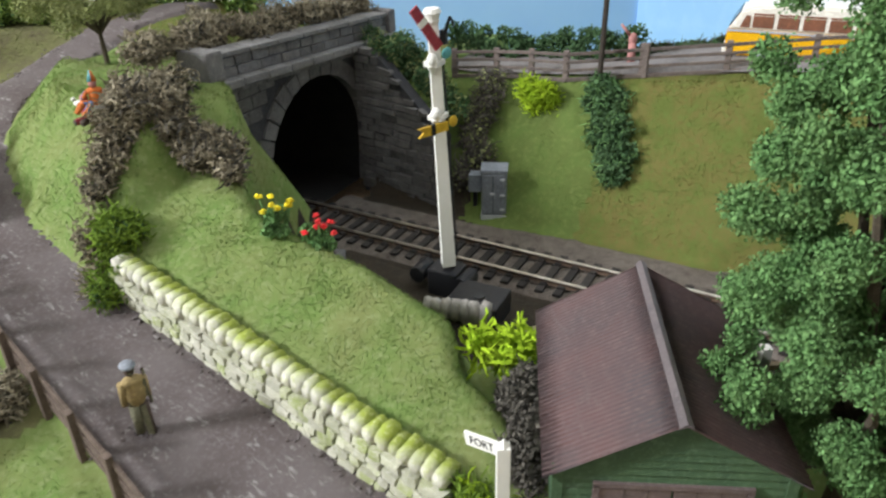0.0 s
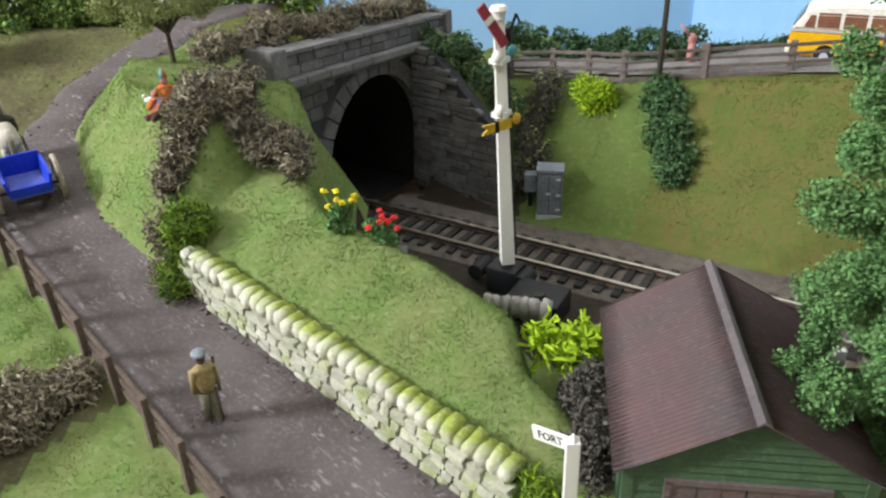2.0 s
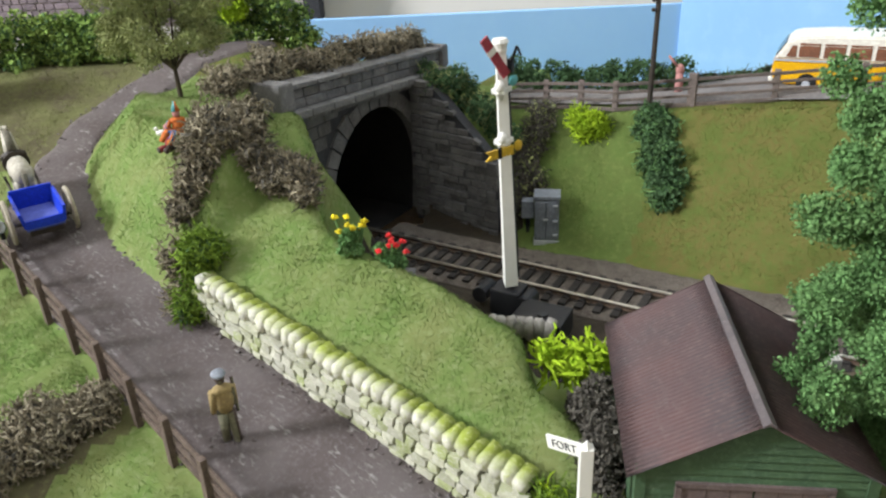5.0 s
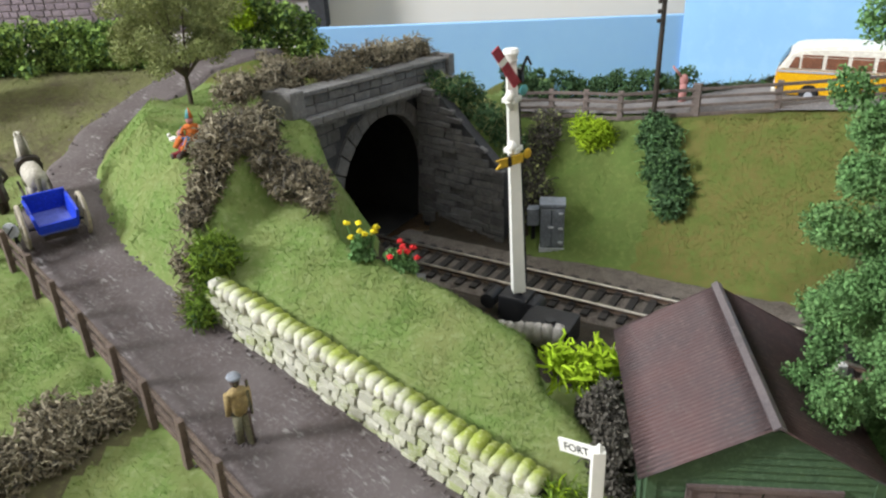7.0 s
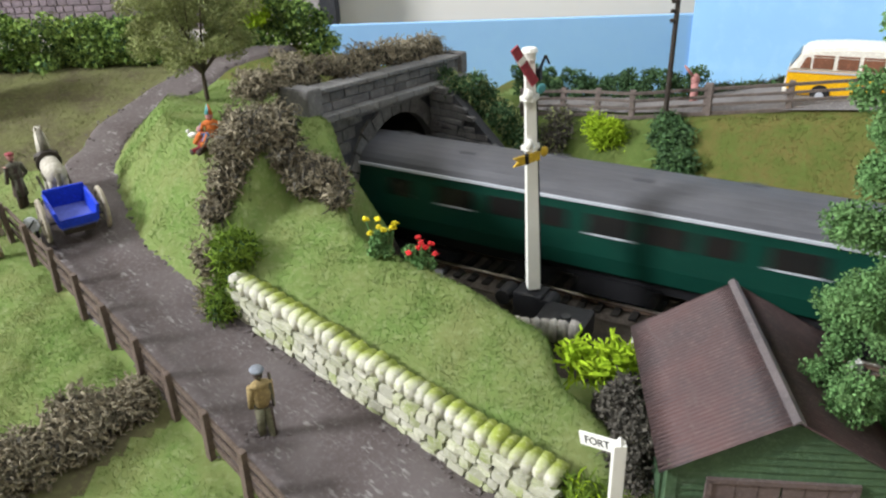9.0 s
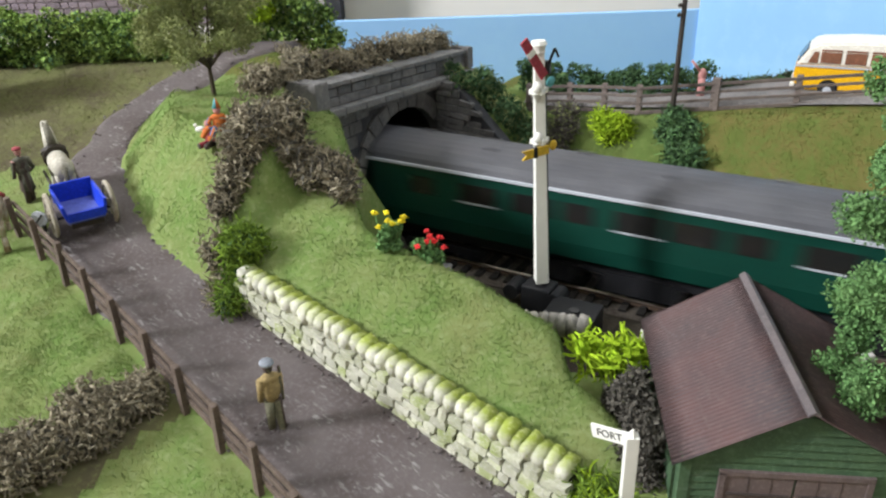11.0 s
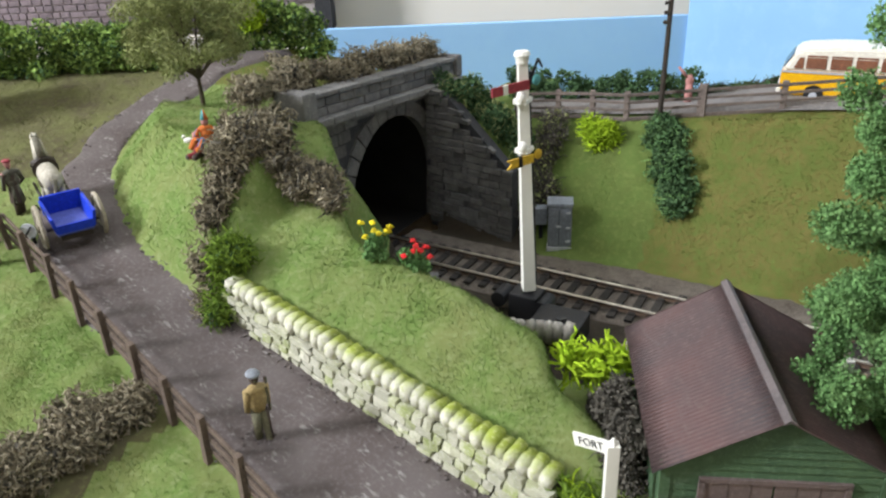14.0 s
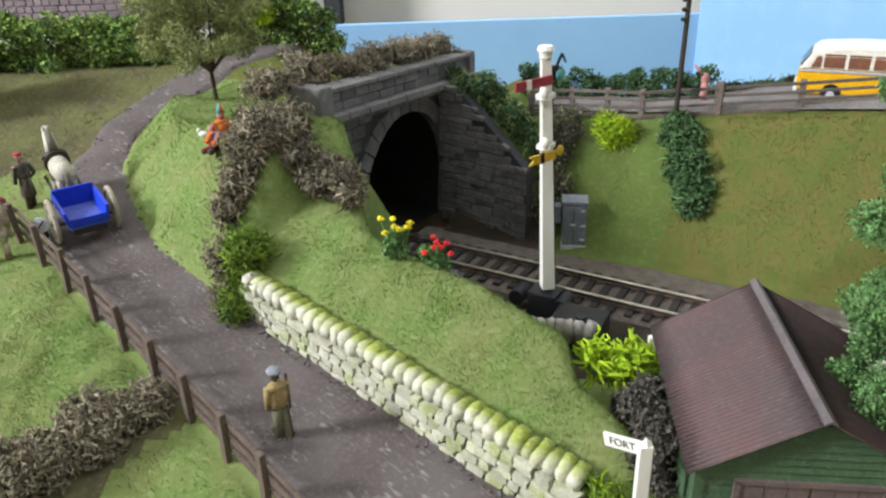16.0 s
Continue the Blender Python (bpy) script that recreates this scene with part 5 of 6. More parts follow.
def build_far_fence():
    t = thing("roadside_fence", pose(0, 0, 0), "weathered brown three-rail fence along the upper road", "fence")
    nodes = [(-0.062, 0.090), (-0.0405, 0.0965), (-0.020, 0.0945), (0.000, 0.0905), (0.0355, 0.1010), (0.0722, 0.1105), (0.108, 0.1215), (0.145, 0.130), (0.182, 0.138)]
    rnd = random.Random(5)
    for i, (s, l) in enumerate(nodes):
        p = world(s, l)
        z = land(p.x, p.y)
        k = 1.45 if i == 4 else 1.0
        ob = part("post", box(BM(), -0.0014 * k, 0.0014 * k, -0.0012 * k, 0.0012 * k, z - 0.006, z + 0.0155 + 0.001 * (i == 4), bevel=0.0003), "fence_far", t)
        ob.matrix_basis = pose(p.x, p.y, 0, 0, 0, YAW)
    for (sa, la), (sb, lb) in zip(nodes, nodes[1:]):
        a, b = world(sa, la), world(sb, lb)
        za, zb = land(a.x, a.y), land(b.x, b.y)
        for z, h in ((0.0012, 0.0010), (0.0058, 0.0007), (0.0098, 0.0007), (0.0138, 0.0008)):
            p, q = Vector((a.x, a.y, za + z)), Vector((b.x, b.y, zb + z))
            d = q - p
            ob = part("rail", box(BM(), -0.001, d.length + 0.001, -0.0016, -0.0006, -h, h, bevel=0.0002), "fence_far", t)
            ob.matrix_basis = Matrix.Translation(p) @ d.to_track_quat("X", "Z").to_matrix().to_4x4()


def build_pole():
    t = thing("telegraph_pole", pose(0.0765, 0.3550, 0.0), "tall dark telegraph pole with insulators", "telegraph pole")
    bm = BM()
    rod(bm, (0, 0, 0.050), (0.0016, 0, 0.175), 0.0014, 0.0011, 10)
    part("pole", bm, "harness", t)
    for z in (0.112, 0.1075, 0.1165):
        bm = BM()
        ball(bm, (0.0001 - 0.0016, -0.0008, z), (0.0011, 0.0011, 0.0012), 1)
        part("insulator", bm, "harness", t)


# ---- vehicles and figures ----
def build_bus():
    t = thing("vintage_bus", at_track(0.0672, 0.127, 0.0655, 4.0) @ Matrix.Scale(0.88, 4) @ pose(0, 0, -0.0665), "yellow and cream vintage model bus on the upper road", "bus")
    z0 = 0.0665
    L, wd = 0.112, 0.030
    lower = BM()
    prism(lower, [(0.006, 0.0), (0.0, 0.004), (0.0, 0.0125), (0.0005, 0.0135), (L, 0.0135), (L, 0.0)], 0, wd, m=Matrix(((0, 1, 0, 0), (1, 0, 0, 0), (0, 0, 1, z0 + 0.0025), (0, 0, 0, 1))))
    bmesh.ops.bevel(lower, geom=lower.edges[:], offset=0.001, segments=2, affect="EDGES")
    part("lower_body", lower, "bus_yellow", t, "bright yellow lower panels")
    up = BM()
    prism(up, [(0.0006, 0.0137), (0.0012, 0.0150), (0.0065, 0.0240), (0.011, 0.0262), (0.03, 0.0275), (L, 0.0275), (L, 0.0137)], 0.0008, wd - 0.0008, m=Matrix(((0, 1, 0, 0), (1, 0, 0, 0), (0, 0, 1, z0 + 0.0025), (0, 0, 0, 1))))
    bmesh.ops.bevel(up, geom=up.edges[:], offset=0.0012, segments=2, affect="EDGES")
    part("upper_body", up, "bus_cream", t, "cream upper body and roof")
    part("waist_strip", box(BM(), -0.0002, L, -0.0003, 0.0006, z0 + 0.0155, z0 + 0.0163), "silver", t)
    for i in range(8):
        x = 0.0125 + i * 0.0125
        part("window", box(BM(), x, x + 0.0105, 0.0004, 0.0011, z0 + 0.0178, z0 + 0.0240, bevel=0.0003), "bus_seat", t, "side window showing brown seats")
        part("quarter_light", box(BM(), x, x + 0.0105, 0.0004, 0.0012, z0 + 0.0245, z0 + 0.0254), "bus_seat", t)
    wq = prism(BM(), [(0.0062, z0 + 0.0178), (0.0112, z0 + 0.0178), (0.0112, z0 + 0.0240), (0.0088, z0 + 0.0240)], 0.0004, 0.0011, m=Matrix(((0, 1, 0, 0), (1, 0, 0, 0), (0, 0, 1, 0), (0, 0, 0, 1))))
    part("cab_window", wq, "bus_seat", t)
    scr = box(BM(), 0.0, 0.0004, 0.003, wd - 0.003, 0.0, 0.0085)
    s = part("windscreen", scr, "glass", t)
    s.matrix_basis = pose(0.0008, 0, z0 + 0.0180, 0, 30, 0)
    for x in (0.0185, 0.088):
        b = BM()
        rod(b, (x, -0.0004, z0 + 0.0038), (x, 0.004, z0 + 0.0038), 0.0052, seg=20)
        w = part("wheel_arch", b, "blackp", t)
        b = BM()
        rod(b, (x, -0.0010, z0 + 0.0030), (x, 0.003, z0 + 0.0030), 0.0042, seg=20)
        ty = part("tyre", b, "rubber", t)
        b = BM()
        rod(b, (x, -0.0016, z0 + 0.0030), (x, -0.0008, z0 + 0.0030), 0.0022, seg=14)
        part("hub", b, "silver", ty)
    part("bumper", box(BM(), -0.0014, 0.001, 0.001, wd - 0.001, z0 + 0.0035, z0 + 0.0058, bevel=0.0004), "bus_cream", t)
    b = BM()
    ball(b, (0.0004, 0.004, z0 + 0.0085), (0.0012, 0.0018, 0.0018), 2)
    part("headlamp", b, "silver", t)


def figure(name, m, label, parts):
    """A small painted figure as one plain mesh; parts: (kind, values, material)."""
    bm = BM()
    keys, index = [], []
    for kind, vals, mat_ in parts:
        n = len(bm.faces)
        if mat_ not in keys:
            keys.append(mat_)
        if kind == "ball":
            ball(bm, *vals)
        elif kind == "rod":
            rod(bm, *vals)
        else:
            box(bm, *vals)
        bm.faces.ensure_lookup_table()
        for f in bm.faces[n:]:
            f.material_index = keys.index(mat_)
            f.smooth = True
    me = bpy.data.meshes.new(name)
    bm.to_mesh(me)
    bm.free()
    for k in keys:
        me.materials.append(M[k])
    ob = new(name, me)
    ob.matrix_world = m
    return tagged(ob, label, "figurine")


def build_figures():
    z = land(-0.0875, 0.1612) + 0.0010
    figure("walking_figurine", pose(-0.0875, 0.1612, z, 0, 0, 35), "painted model figurine in a tan jacket on the lane", [
        ("rod", ((-0.0014, 0.0006, 0.0), (-0.0012, 0, 0.0105), 0.0012, 0.0017), "drab"), ("rod", ((0.0014, -0.0012, 0.0), (0.0011, 0, 0.0105), 0.0012, 0.0017), "drab"),
        ("ball", ((-0.0015, 0.0012, 0.0007), (0.0010, 0.0019, 0.0008), 1), "dark_coat"), ("ball", ((0.0014, -0.0004, 0.0007), (0.0010, 0.0019, 0.0008), 1), "dark_coat"),
        ("ball", ((0, 0, 0.0150), (0.0029, 0.0021, 0.0055), 2), "tan"), ("ball", ((0, 0, 0.0183), (0.0031, 0.0020, 0.0022), 2), "tan"),
        ("rod", ((-0.0028, 0, 0.0188), (-0.0033, 0.0010, 0.0110), 0.0012, 0.0009), "tan"), ("rod", ((0.0028, 0, 0.0188), (0.0033, 0.0012, 0.0115), 0.0012, 0.0009), "tan"),
        ("rod", ((0.0036, 0.0012, 0.0085), (0.0034, 0.0006, 0.0210), 0.0005, 0.0005), "dark_coat"),
        ("ball", ((0, 0.0003, 0.0222), (0.0015, 0.0017, 0.0020), 2), "dark_coat"), ("ball", ((0, 0.0004, 0.0237), (0.0022, 0.0026, 0.0010), 2), "relay")])
    # seated pair on the verge
    x, y = -0.1235, 0.2600
    z = land(x, y)
    figure("seated_figurine", pose(x, y, z + 0.0012, 0, 0, 20) @ Matrix.Scale(1.05, 4), "small seated garden figurine in orange and blue", [
        ("ball", ((0, 0, 0.0042), (0.0024, 0.0020, 0.0036), 2), "orange_cloth"), ("ball", ((0, 0, 0.0066), (0.0028, 0.0017, 0.0014), 2), "orange_cloth"), ("ball", ((0, -0.0002, 0.0092), (0.0014, 0.0014, 0.0016), 2), "pink"),
        ("rod", ((0, 0, 0.0098), (0, 0.0005, 0.0135), 0.0016, 0.0003), "teal"), ("rod", ((0.0026, 0, 0.0066), (0.0032, -0.0018, 0.0030), 0.0008, 0.0007), "orange_cloth"), ("rod", ((-0.0026, 0, 0.0066), (-0.0040, -0.0014, 0.0046), 0.0008, 0.0007), "orange_cloth"),
        ("rod", ((0.0006, -0.0004, 0.0022), (-0.0018, -0.0042, 0.0034), 0.0013, 0.0011), "denim"), ("rod", ((-0.0018, -0.0042, 0.0034), (-0.0036, -0.0062, 0.0008), 0.0011, 0.0009), "denim"),
        ("rod", ((-0.0012, 0, 0.0022), (-0.0046, -0.0030, 0.0034), 0.0013, 0.0011), "denim"), ("rod", ((-0.0046, -0.0030, 0.0034), (-0.0066, -0.0046, 0.0008), 0.0011, 0.0009), "denim"), ("ball", ((-0.0040, -0.0066, 0.0008), 0.0011, 1), "orange_cloth")])
    figure("seated_figurine", pose(x - 0.0042, y - 0.0005, land(x - 0.0042, y), 0, 0, -10) @ Matrix.Scale(0.95, 4), "small seated garden figurine with red top and dark trousers", [
        ("ball", ((0, 0, 0.0045), (0.0024, 0.0022, 0.0038), 2), "red"), ("ball", ((0, 0, 0.0095), (0.0016, 0.0016, 0.0018), 2), "pink"),
        ("rod", ((0.0008, 0, 0.0016), (0.0004, -0.0050, 0.0014), 0.0014, 0.0013), "dark_coat"), ("rod", ((-0.0010, 0, 0.0016), (-0.0030, -0.0045, 0.0014), 0.0014, 0.0013), "dark_coat")])
    b = figure("white_bird", pose(x - 0.0110, y + 0.0090, land(x - 0.011, y + 0.009), 0, 0, 0), "tiny white bird on the grass", [("ball", ((0, 0, 0.0022), (0.0022, 0.0012, 0.0013), 2), "white"), ("ball", ((-0.0018, 0, 0.0038), 0.0009, 1), "white")])
    b["category"] = "bird"
    p = world(0.0245, 0.118)
    figure("roadside_figurine", pose(p.x, p.y, land(p.x, p.y) + 0.003, 0, 0, 0), "pink-clad model figurine with raised arm behind the fence", [
        ("rod", ((0, 0, 0), (0, 0, 0.010), 0.0022, 0.0018), "pink"), ("ball", ((0, 0, 0.0115), (0.0022, 0.0016, 0.0034), 2), "pink"), ("rod", ((-0.0015, 0, 0.0135), (-0.0062, 0, 0.0190), 0.0008, 0.0006), "pink")])
    x, y = -0.2150, 0.2740
    figure_z = land(x, y)
    figure("standing_figurine", pose(x, y, figure_z, 0, 0, 60), "model figurine in drab greatcoat and red cap beside the cart", [
        ("rod", ((-0.0012, 0, 0.0), (-0.0010, 0, 0.0085), 0.0012, 0.0015), "dark_coat"), ("rod", ((0.0012, 0.0008, 0.0), (0.0010, 0, 0.0085), 0.0012, 0.0015), "dark_coat"),
        ("rod", ((0, 0, 0.0055), (0, 0, 0.0130), 0.0030, 0.0023, 12), "camo"), ("ball", ((0, 0, 0.0155), (0.0030, 0.0021, 0.0048), 2), "camo"), ("ball", ((0, 0, 0.0185), (0.0033, 0.0019, 0.0018), 2), "camo"),
        ("rod", ((0.0030, 0, 0.0188), (0.0052, 0.0012, 0.0140), 0.0010, 0.0009), "camo"), ("rod", ((0.0052, 0.0012, 0.0140), (0.0040, 0.0036, 0.0115), 0.0009, 0.0007), "camo"),
        ("rod", ((-0.0030, 0, 0.0188), (-0.0038, 0.0010, 0.0115), 0.0010, 0.0008), "camo"), ("rod", ((0, 0, 0.0195), (0, 0.0002, 0.0212), 0.0008, 0.0008), "pink"),
        ("ball", ((0, 0.0002, 0.0223), (0.0014, 0.0016, 0.0018), 2), "pink"), ("ball", ((0, 0.0002, 0.0236), (0.0018, 0.0020, 0.0009), 2), "red")])


def horse_parts(t, coat):
    """A standing horse that looks along +y."""
    bm = BM()
    ball(bm, (0, 0.006, 0.0150), (0.0042, 0.0105, 0.0048), 3, 0.1)
    ball(bm, (0, -0.001, 0.0158), (0.0044, 0.0048, 0.0048), 2)
    ball(bm, (0, 0.0135, 0.0158), (0.0040, 0.0042, 0.0050), 2)
    part("body", bm, coat, t, flat=False)
    bm = BM()
    rod(bm, (0, 0.014, 0.0180), (0, 0.0195, 0.0260), 0.0032, 0.0020, 12)
    neck = part("neck", bm, coat, t, flat=False)
    bm = BM()
    ball(bm, (0, 0.0215, 0.0262), (0.0016, 0.0034, 0.0020), 2)
    for x in (-0.0008, 0.0008):
        rod(bm, (x, 0.0195, 0.0275), (x * 1.3, 0.0192, 0.0295), 0.0006, 0.0001, 6)
    part("head", bm, coat, t, flat=False)
    for x in (-0.0024, 0.0024):
        for y in (-0.002, 0.0140):
            bm = BM()
            rod(bm, (x, y, 0.0130), (x, y + 0.0003, 0.0065), 0.0017, 0.0011, 8)
            rod(bm, (x, y + 0.0003, 0.0068), (x, y, 0.0), 0.0010, 0.0014, 8)
            part("leg", bm, coat, t, flat=False)
    bm = BM()
    rod(bm, (0, -0.0050, 0.0175), (0, -0.0070, 0.0070), 0.0012, 0.0005, 8)
    part("tail", bm, "mane", t, flat=False)
    bm = BM()
    rod(bm, (0, 0.0125, 0.0205), (0, 0.0182, 0.0275), 0.0019, 0.0013, 10)
    part("mane", bm, "mane", t, flat=False)


def build_cart():
    head = (-0.0088, 0.0115)
    yaw = math.degrees(math.atan2(head[1], head[0])) - 90
    x, y = -0.1808, 0.2510
    t = thing("farm_cart", pose(x, y, lane_z(x, y) + 0.0012, 5, 0, yaw), "bright blue two-wheeled model farm cart on the lane", "cart")
    w, l0, l1, z0, z1 = 0.0068, -0.0055, 0.0155, 0.0085, 0.0150
    part("floor", box(BM(), -w, w, l0, l1, z0 - 0.001, z0), "blue_floor", t)
    for sx in (-1, 1):
        b = box(BM(), -0.0006, 0.0006, l0, l1, z0, z1, bevel=0.0002)
        for v in b.verts:
            v.co.x += sx * (w + 0.16 * (v.co.z - z0))
        part("side_board", b, "blue", t)
    part("tail_board", box(BM(), -w, w, l0 - 0.0006, l0 + 0.0006, z0, z1 - 0.003, bevel=0.0002), "blue", t)
    part("front_board", box(BM(), -w - 0.001, w + 0.001, l1 - 0.0006, l1 + 0.0006, z0, z1 + 0.0015, bevel=0.0002), "blue", t)
    for sx in (-1, 1):
        wx = sx * 0.0112
        whl = BM()
        n, k = 28, 6
        ring = [[whl.verts.new((wx + 0.0009 * math.cos(2 * math.pi * q / k), 0.004 + (0.0082 + 0.0009 * math.sin(2 * math.pi * q / k)) * math.cos(2 * math.pi * i / n), 0.0088 + (0.0082 + 0.0009 * math.sin(2 * math.pi * q / k)) * math.sin(2 * math.pi * i / n))) for q in range(k)] for i in range(n)]
        for i in range(n):
            for q in range(k):
                whl.faces.new((ring[i][q], ring[(i + 1) % n][q], ring[(i + 1) % n][(q + 1) % k], ring[i][(q + 1) % k]))
        wheel_ = part("wheel", whl, "wheel", t)
        for i in range(10):
            a = 2 * math.pi * i / 10
            b = BM()
            rod(b, (wx, 0.004, 0.0086), (wx, 0.004 + 0.008 * math.cos(a), 0.0086 + 0.008 * math.sin(a)), 0.0005, seg=5)
            part("spoke", b, "wheel", wheel_)
        b = BM()
        rod(b, (wx - 0.0012, 0.004, 0.0086), (wx + 0.0012, 0.004, 0.0086), 0.0016, seg=10)
        part("hub", b, "wheel", wheel_)
    b = BM()
    rod(b, (-0.0112, 0.004, 0.0068), (0.0112, 0.004, 0.0068), 0.0007, seg=6)
    part("axle", b, "harness", t)
    ch = BM()
    box(ch, -0.006, 0.006, -0.005, 0.012, 0.0050, 0.0070)
    part("chassis", ch, "harness", t)
    for sx in (-1, 1):
        b = BM()
        rod(b, (sx * 0.0052, 0.0165, 0.0080), (sx * 0.0056, 0.040, 0.0130), 0.0006, seg=6)
        part("shaft", b, "harness", t)
    hx, hy = x - math.sin(math.radians(yaw)) * 0.0265, y + math.cos(math.radians(yaw)) * 0.0265
    h = thing("cart_horse", pose(hx, hy, lane_z(hx, hy) + 0.0013, 8, 0, yaw), "pale grey model horse in dark harness", "horse")
    horse_parts(h, "horse")
    b = BM()
    rod(b, (0, 0.0140, 0.0170), (0, 0.0150, 0.0180), 0.0052, 0.0048, 14)
    part("collar", b, "harness", h, "dark leather collar")
    b = BM()
    for yy in (0.0105,):
        rod(b, (0, yy, 0.0158), (0, yy + 0.0008, 0.0158), 0.0052, seg=14)
    part("strap", b, "harness", h, "dark leather strap")
    x, y = -0.2125, 0.2420
    h2 = thing("white_horse", pose(x, y, land(x, y), 0, 0, 25), "cream and brown model horse with red bridle beside the fence", "horse")
    horse_parts(h2, "bay")
    b = BM()
    rod(b, (0, 0.0192, 0.0255), (0, 0.0198, 0.0262), 0.0024, seg=12)
    rod(b, (0, 0.0140, 0.0172), (0, 0.0148, 0.0182), 0.0046, seg=14)
    part("bridle", b, "red", h2, "dark red leather bridle and breast strap")


# ---- plants ----
def plant(name, meshes, label, category, group="", at=(0, 0, 0)):
    t = thing(name, pose(*at), label, category, group)
    for part_name, me in meshes:
        ob = new(part_name, me)
        ob.parent = t
        ob.matrix_basis = Matrix.Translation(-Vector(at))
    return t


def chain(points, r, per=1, seed=0, lift=0.0):
    """Blobs along a line of (x, y[, scale]) on the land."""
    rnd = random.Random(seed)
    out = []
    for (xa, ya, ka), (xb, yb, kb) in zip(points, points[1:]):
        n = max(1, int(math.hypot(xb - xa, yb - ya) / (r * 0.8)))
        for i in range(n):
            for _ in range(per):
                u = (i + rnd.random()) / n
                k = (ka + (kb - ka) * u) * rnd.uniform(0.8, 1.2)
                x, y = xa + (xb - xa) * u + rnd.gauss(0, r * 0.2), ya + (yb - ya) * u + rnd.gauss(0, r * 0.2)
                out.append((x, y, land(x, y) + lift + r * k * 0.55, r * k, r * k, r * k * 0.85))
    return out


def build_plants():
    # dead-twig hedge that climbs from the wall to the portal
    line = [(-0.1140, 0.2085, 0.75), (-0.1170, 0.2180, 0.9), (-0.1165, 0.2290, 0.9), (-0.1125, 0.2400, 1.0), (-0.1090, 0.2530, 1.05), (-0.1040, 0.2680, 1.05), (-0.1000, 0.2800, 0.9)]
    h = chain(line, 0.0082, 4, 3, -0.001)
    # the darker inner twigs put the hedge's inner shade into colour
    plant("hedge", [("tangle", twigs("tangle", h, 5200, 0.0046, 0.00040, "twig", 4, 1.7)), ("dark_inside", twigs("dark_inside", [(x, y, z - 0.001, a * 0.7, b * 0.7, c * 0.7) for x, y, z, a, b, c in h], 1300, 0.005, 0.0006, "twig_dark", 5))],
          "tangled dead grey-brown twig hedge on the bank", "hedge", at=line[2][:2] + (0.05,))
    g = chain([(-0.1130, 0.2095, 0.9), (-0.1110, 0.2165, 1.1), (-0.1080, 0.2210, 0.9)], 0.0085, 2, 9, 0.001)
    # dark leaves at the core give the shrub its shade by colour
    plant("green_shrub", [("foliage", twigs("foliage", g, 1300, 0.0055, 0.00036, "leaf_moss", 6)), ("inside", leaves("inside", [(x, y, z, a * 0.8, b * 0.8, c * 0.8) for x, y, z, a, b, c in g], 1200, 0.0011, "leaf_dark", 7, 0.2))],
          "bright green mossy shrub at the wall end", "shrub", at=(-0.111, 0.216, 0.045))
    # sprawling dead bush in front of the portal
    b = chain([(-0.1080, 0.2500, 0.9), (-0.0960, 0.2490, 0.9), (-0.0850, 0.2450, 0.85), (-0.0720, 0.2400, 0.70)], 0.0086, 4, 13, 0.001)
    # dark twigs among the pale ones imitate shade in the bush
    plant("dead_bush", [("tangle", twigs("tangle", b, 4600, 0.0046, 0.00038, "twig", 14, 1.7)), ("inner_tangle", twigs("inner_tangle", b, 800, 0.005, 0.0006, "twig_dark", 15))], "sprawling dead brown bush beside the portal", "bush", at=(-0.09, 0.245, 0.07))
    # bushes on top of the parapet
    tp = []
    rnd = random.Random(21)
    for i in range(26):
        l = -0.068 + 0.150 * i / 25
        p = world(FACE_S - 0.010 - rnd.uniform(0, 0.010), l)
        r = rnd.uniform(0.0065, 0.0105) * (1.15 if l > 0.05 else 1)
        tp.append((p.x, p.y, 0.0955 + shear(l) + rnd.uniform(-0.003, 0.005), r, r, r * 0.8))
    for i in range(20):
        k = i / 19
        x, y = -0.1010 - 0.030 * k * k - 0.004 * k, 0.2960 + 0.135 * k
        tp.append((x + rnd.uniform(-0.003, 0.003), y, land(x, y) + 0.003, 0.0052, 0.0052, 0.0046))
    # dark flakes within the twigs stand for the shaded depth
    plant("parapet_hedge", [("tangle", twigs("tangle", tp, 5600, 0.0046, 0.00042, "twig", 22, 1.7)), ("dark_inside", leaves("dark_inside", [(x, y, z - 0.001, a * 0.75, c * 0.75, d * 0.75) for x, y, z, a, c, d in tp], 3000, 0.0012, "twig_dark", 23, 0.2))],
          "rough brown-grey hedge behind the parapet", "hedge", at=(-0.07, 0.36, 0.085))
    # ivy over the wing wall, and the dark bush beside it
    iv = []
    for i in range(14):
        s = -0.092 + 0.045 * i / 13
        p = world(s + rnd.uniform(-0.003, 0.003), 0.054 + rnd.uniform(-0.003, 0.008))
        iv.append((p.x, p.y, 0.071 - 0.030 * smooth(-0.085, -0.03, s) + rnd.uniform(-0.003, 0.006), 0.008, 0.008, 0.008))
    plant("ivy", [("foliage", leaves("foliage", iv, 5000, 0.0011, "leaf_dark", 31, 0.5)), ("stem_tangle", twigs("stem_tangle", iv, 500, 0.006, 0.0003, "leaf_olive", 32))], "dark green ivy hanging over the wing wall", "ivy", at=tuple(world(-0.06, 0.055, 0.05)))
    dk = []
    for i in range(9):
        p = world(-0.034 + rnd.uniform(-0.004, 0.005), 0.047 + 0.035 * i / 8)
        dk.append((p.x, p.y, land(p.x, p.y) + 0.006, 0.0085, 0.0085, 0.0085))
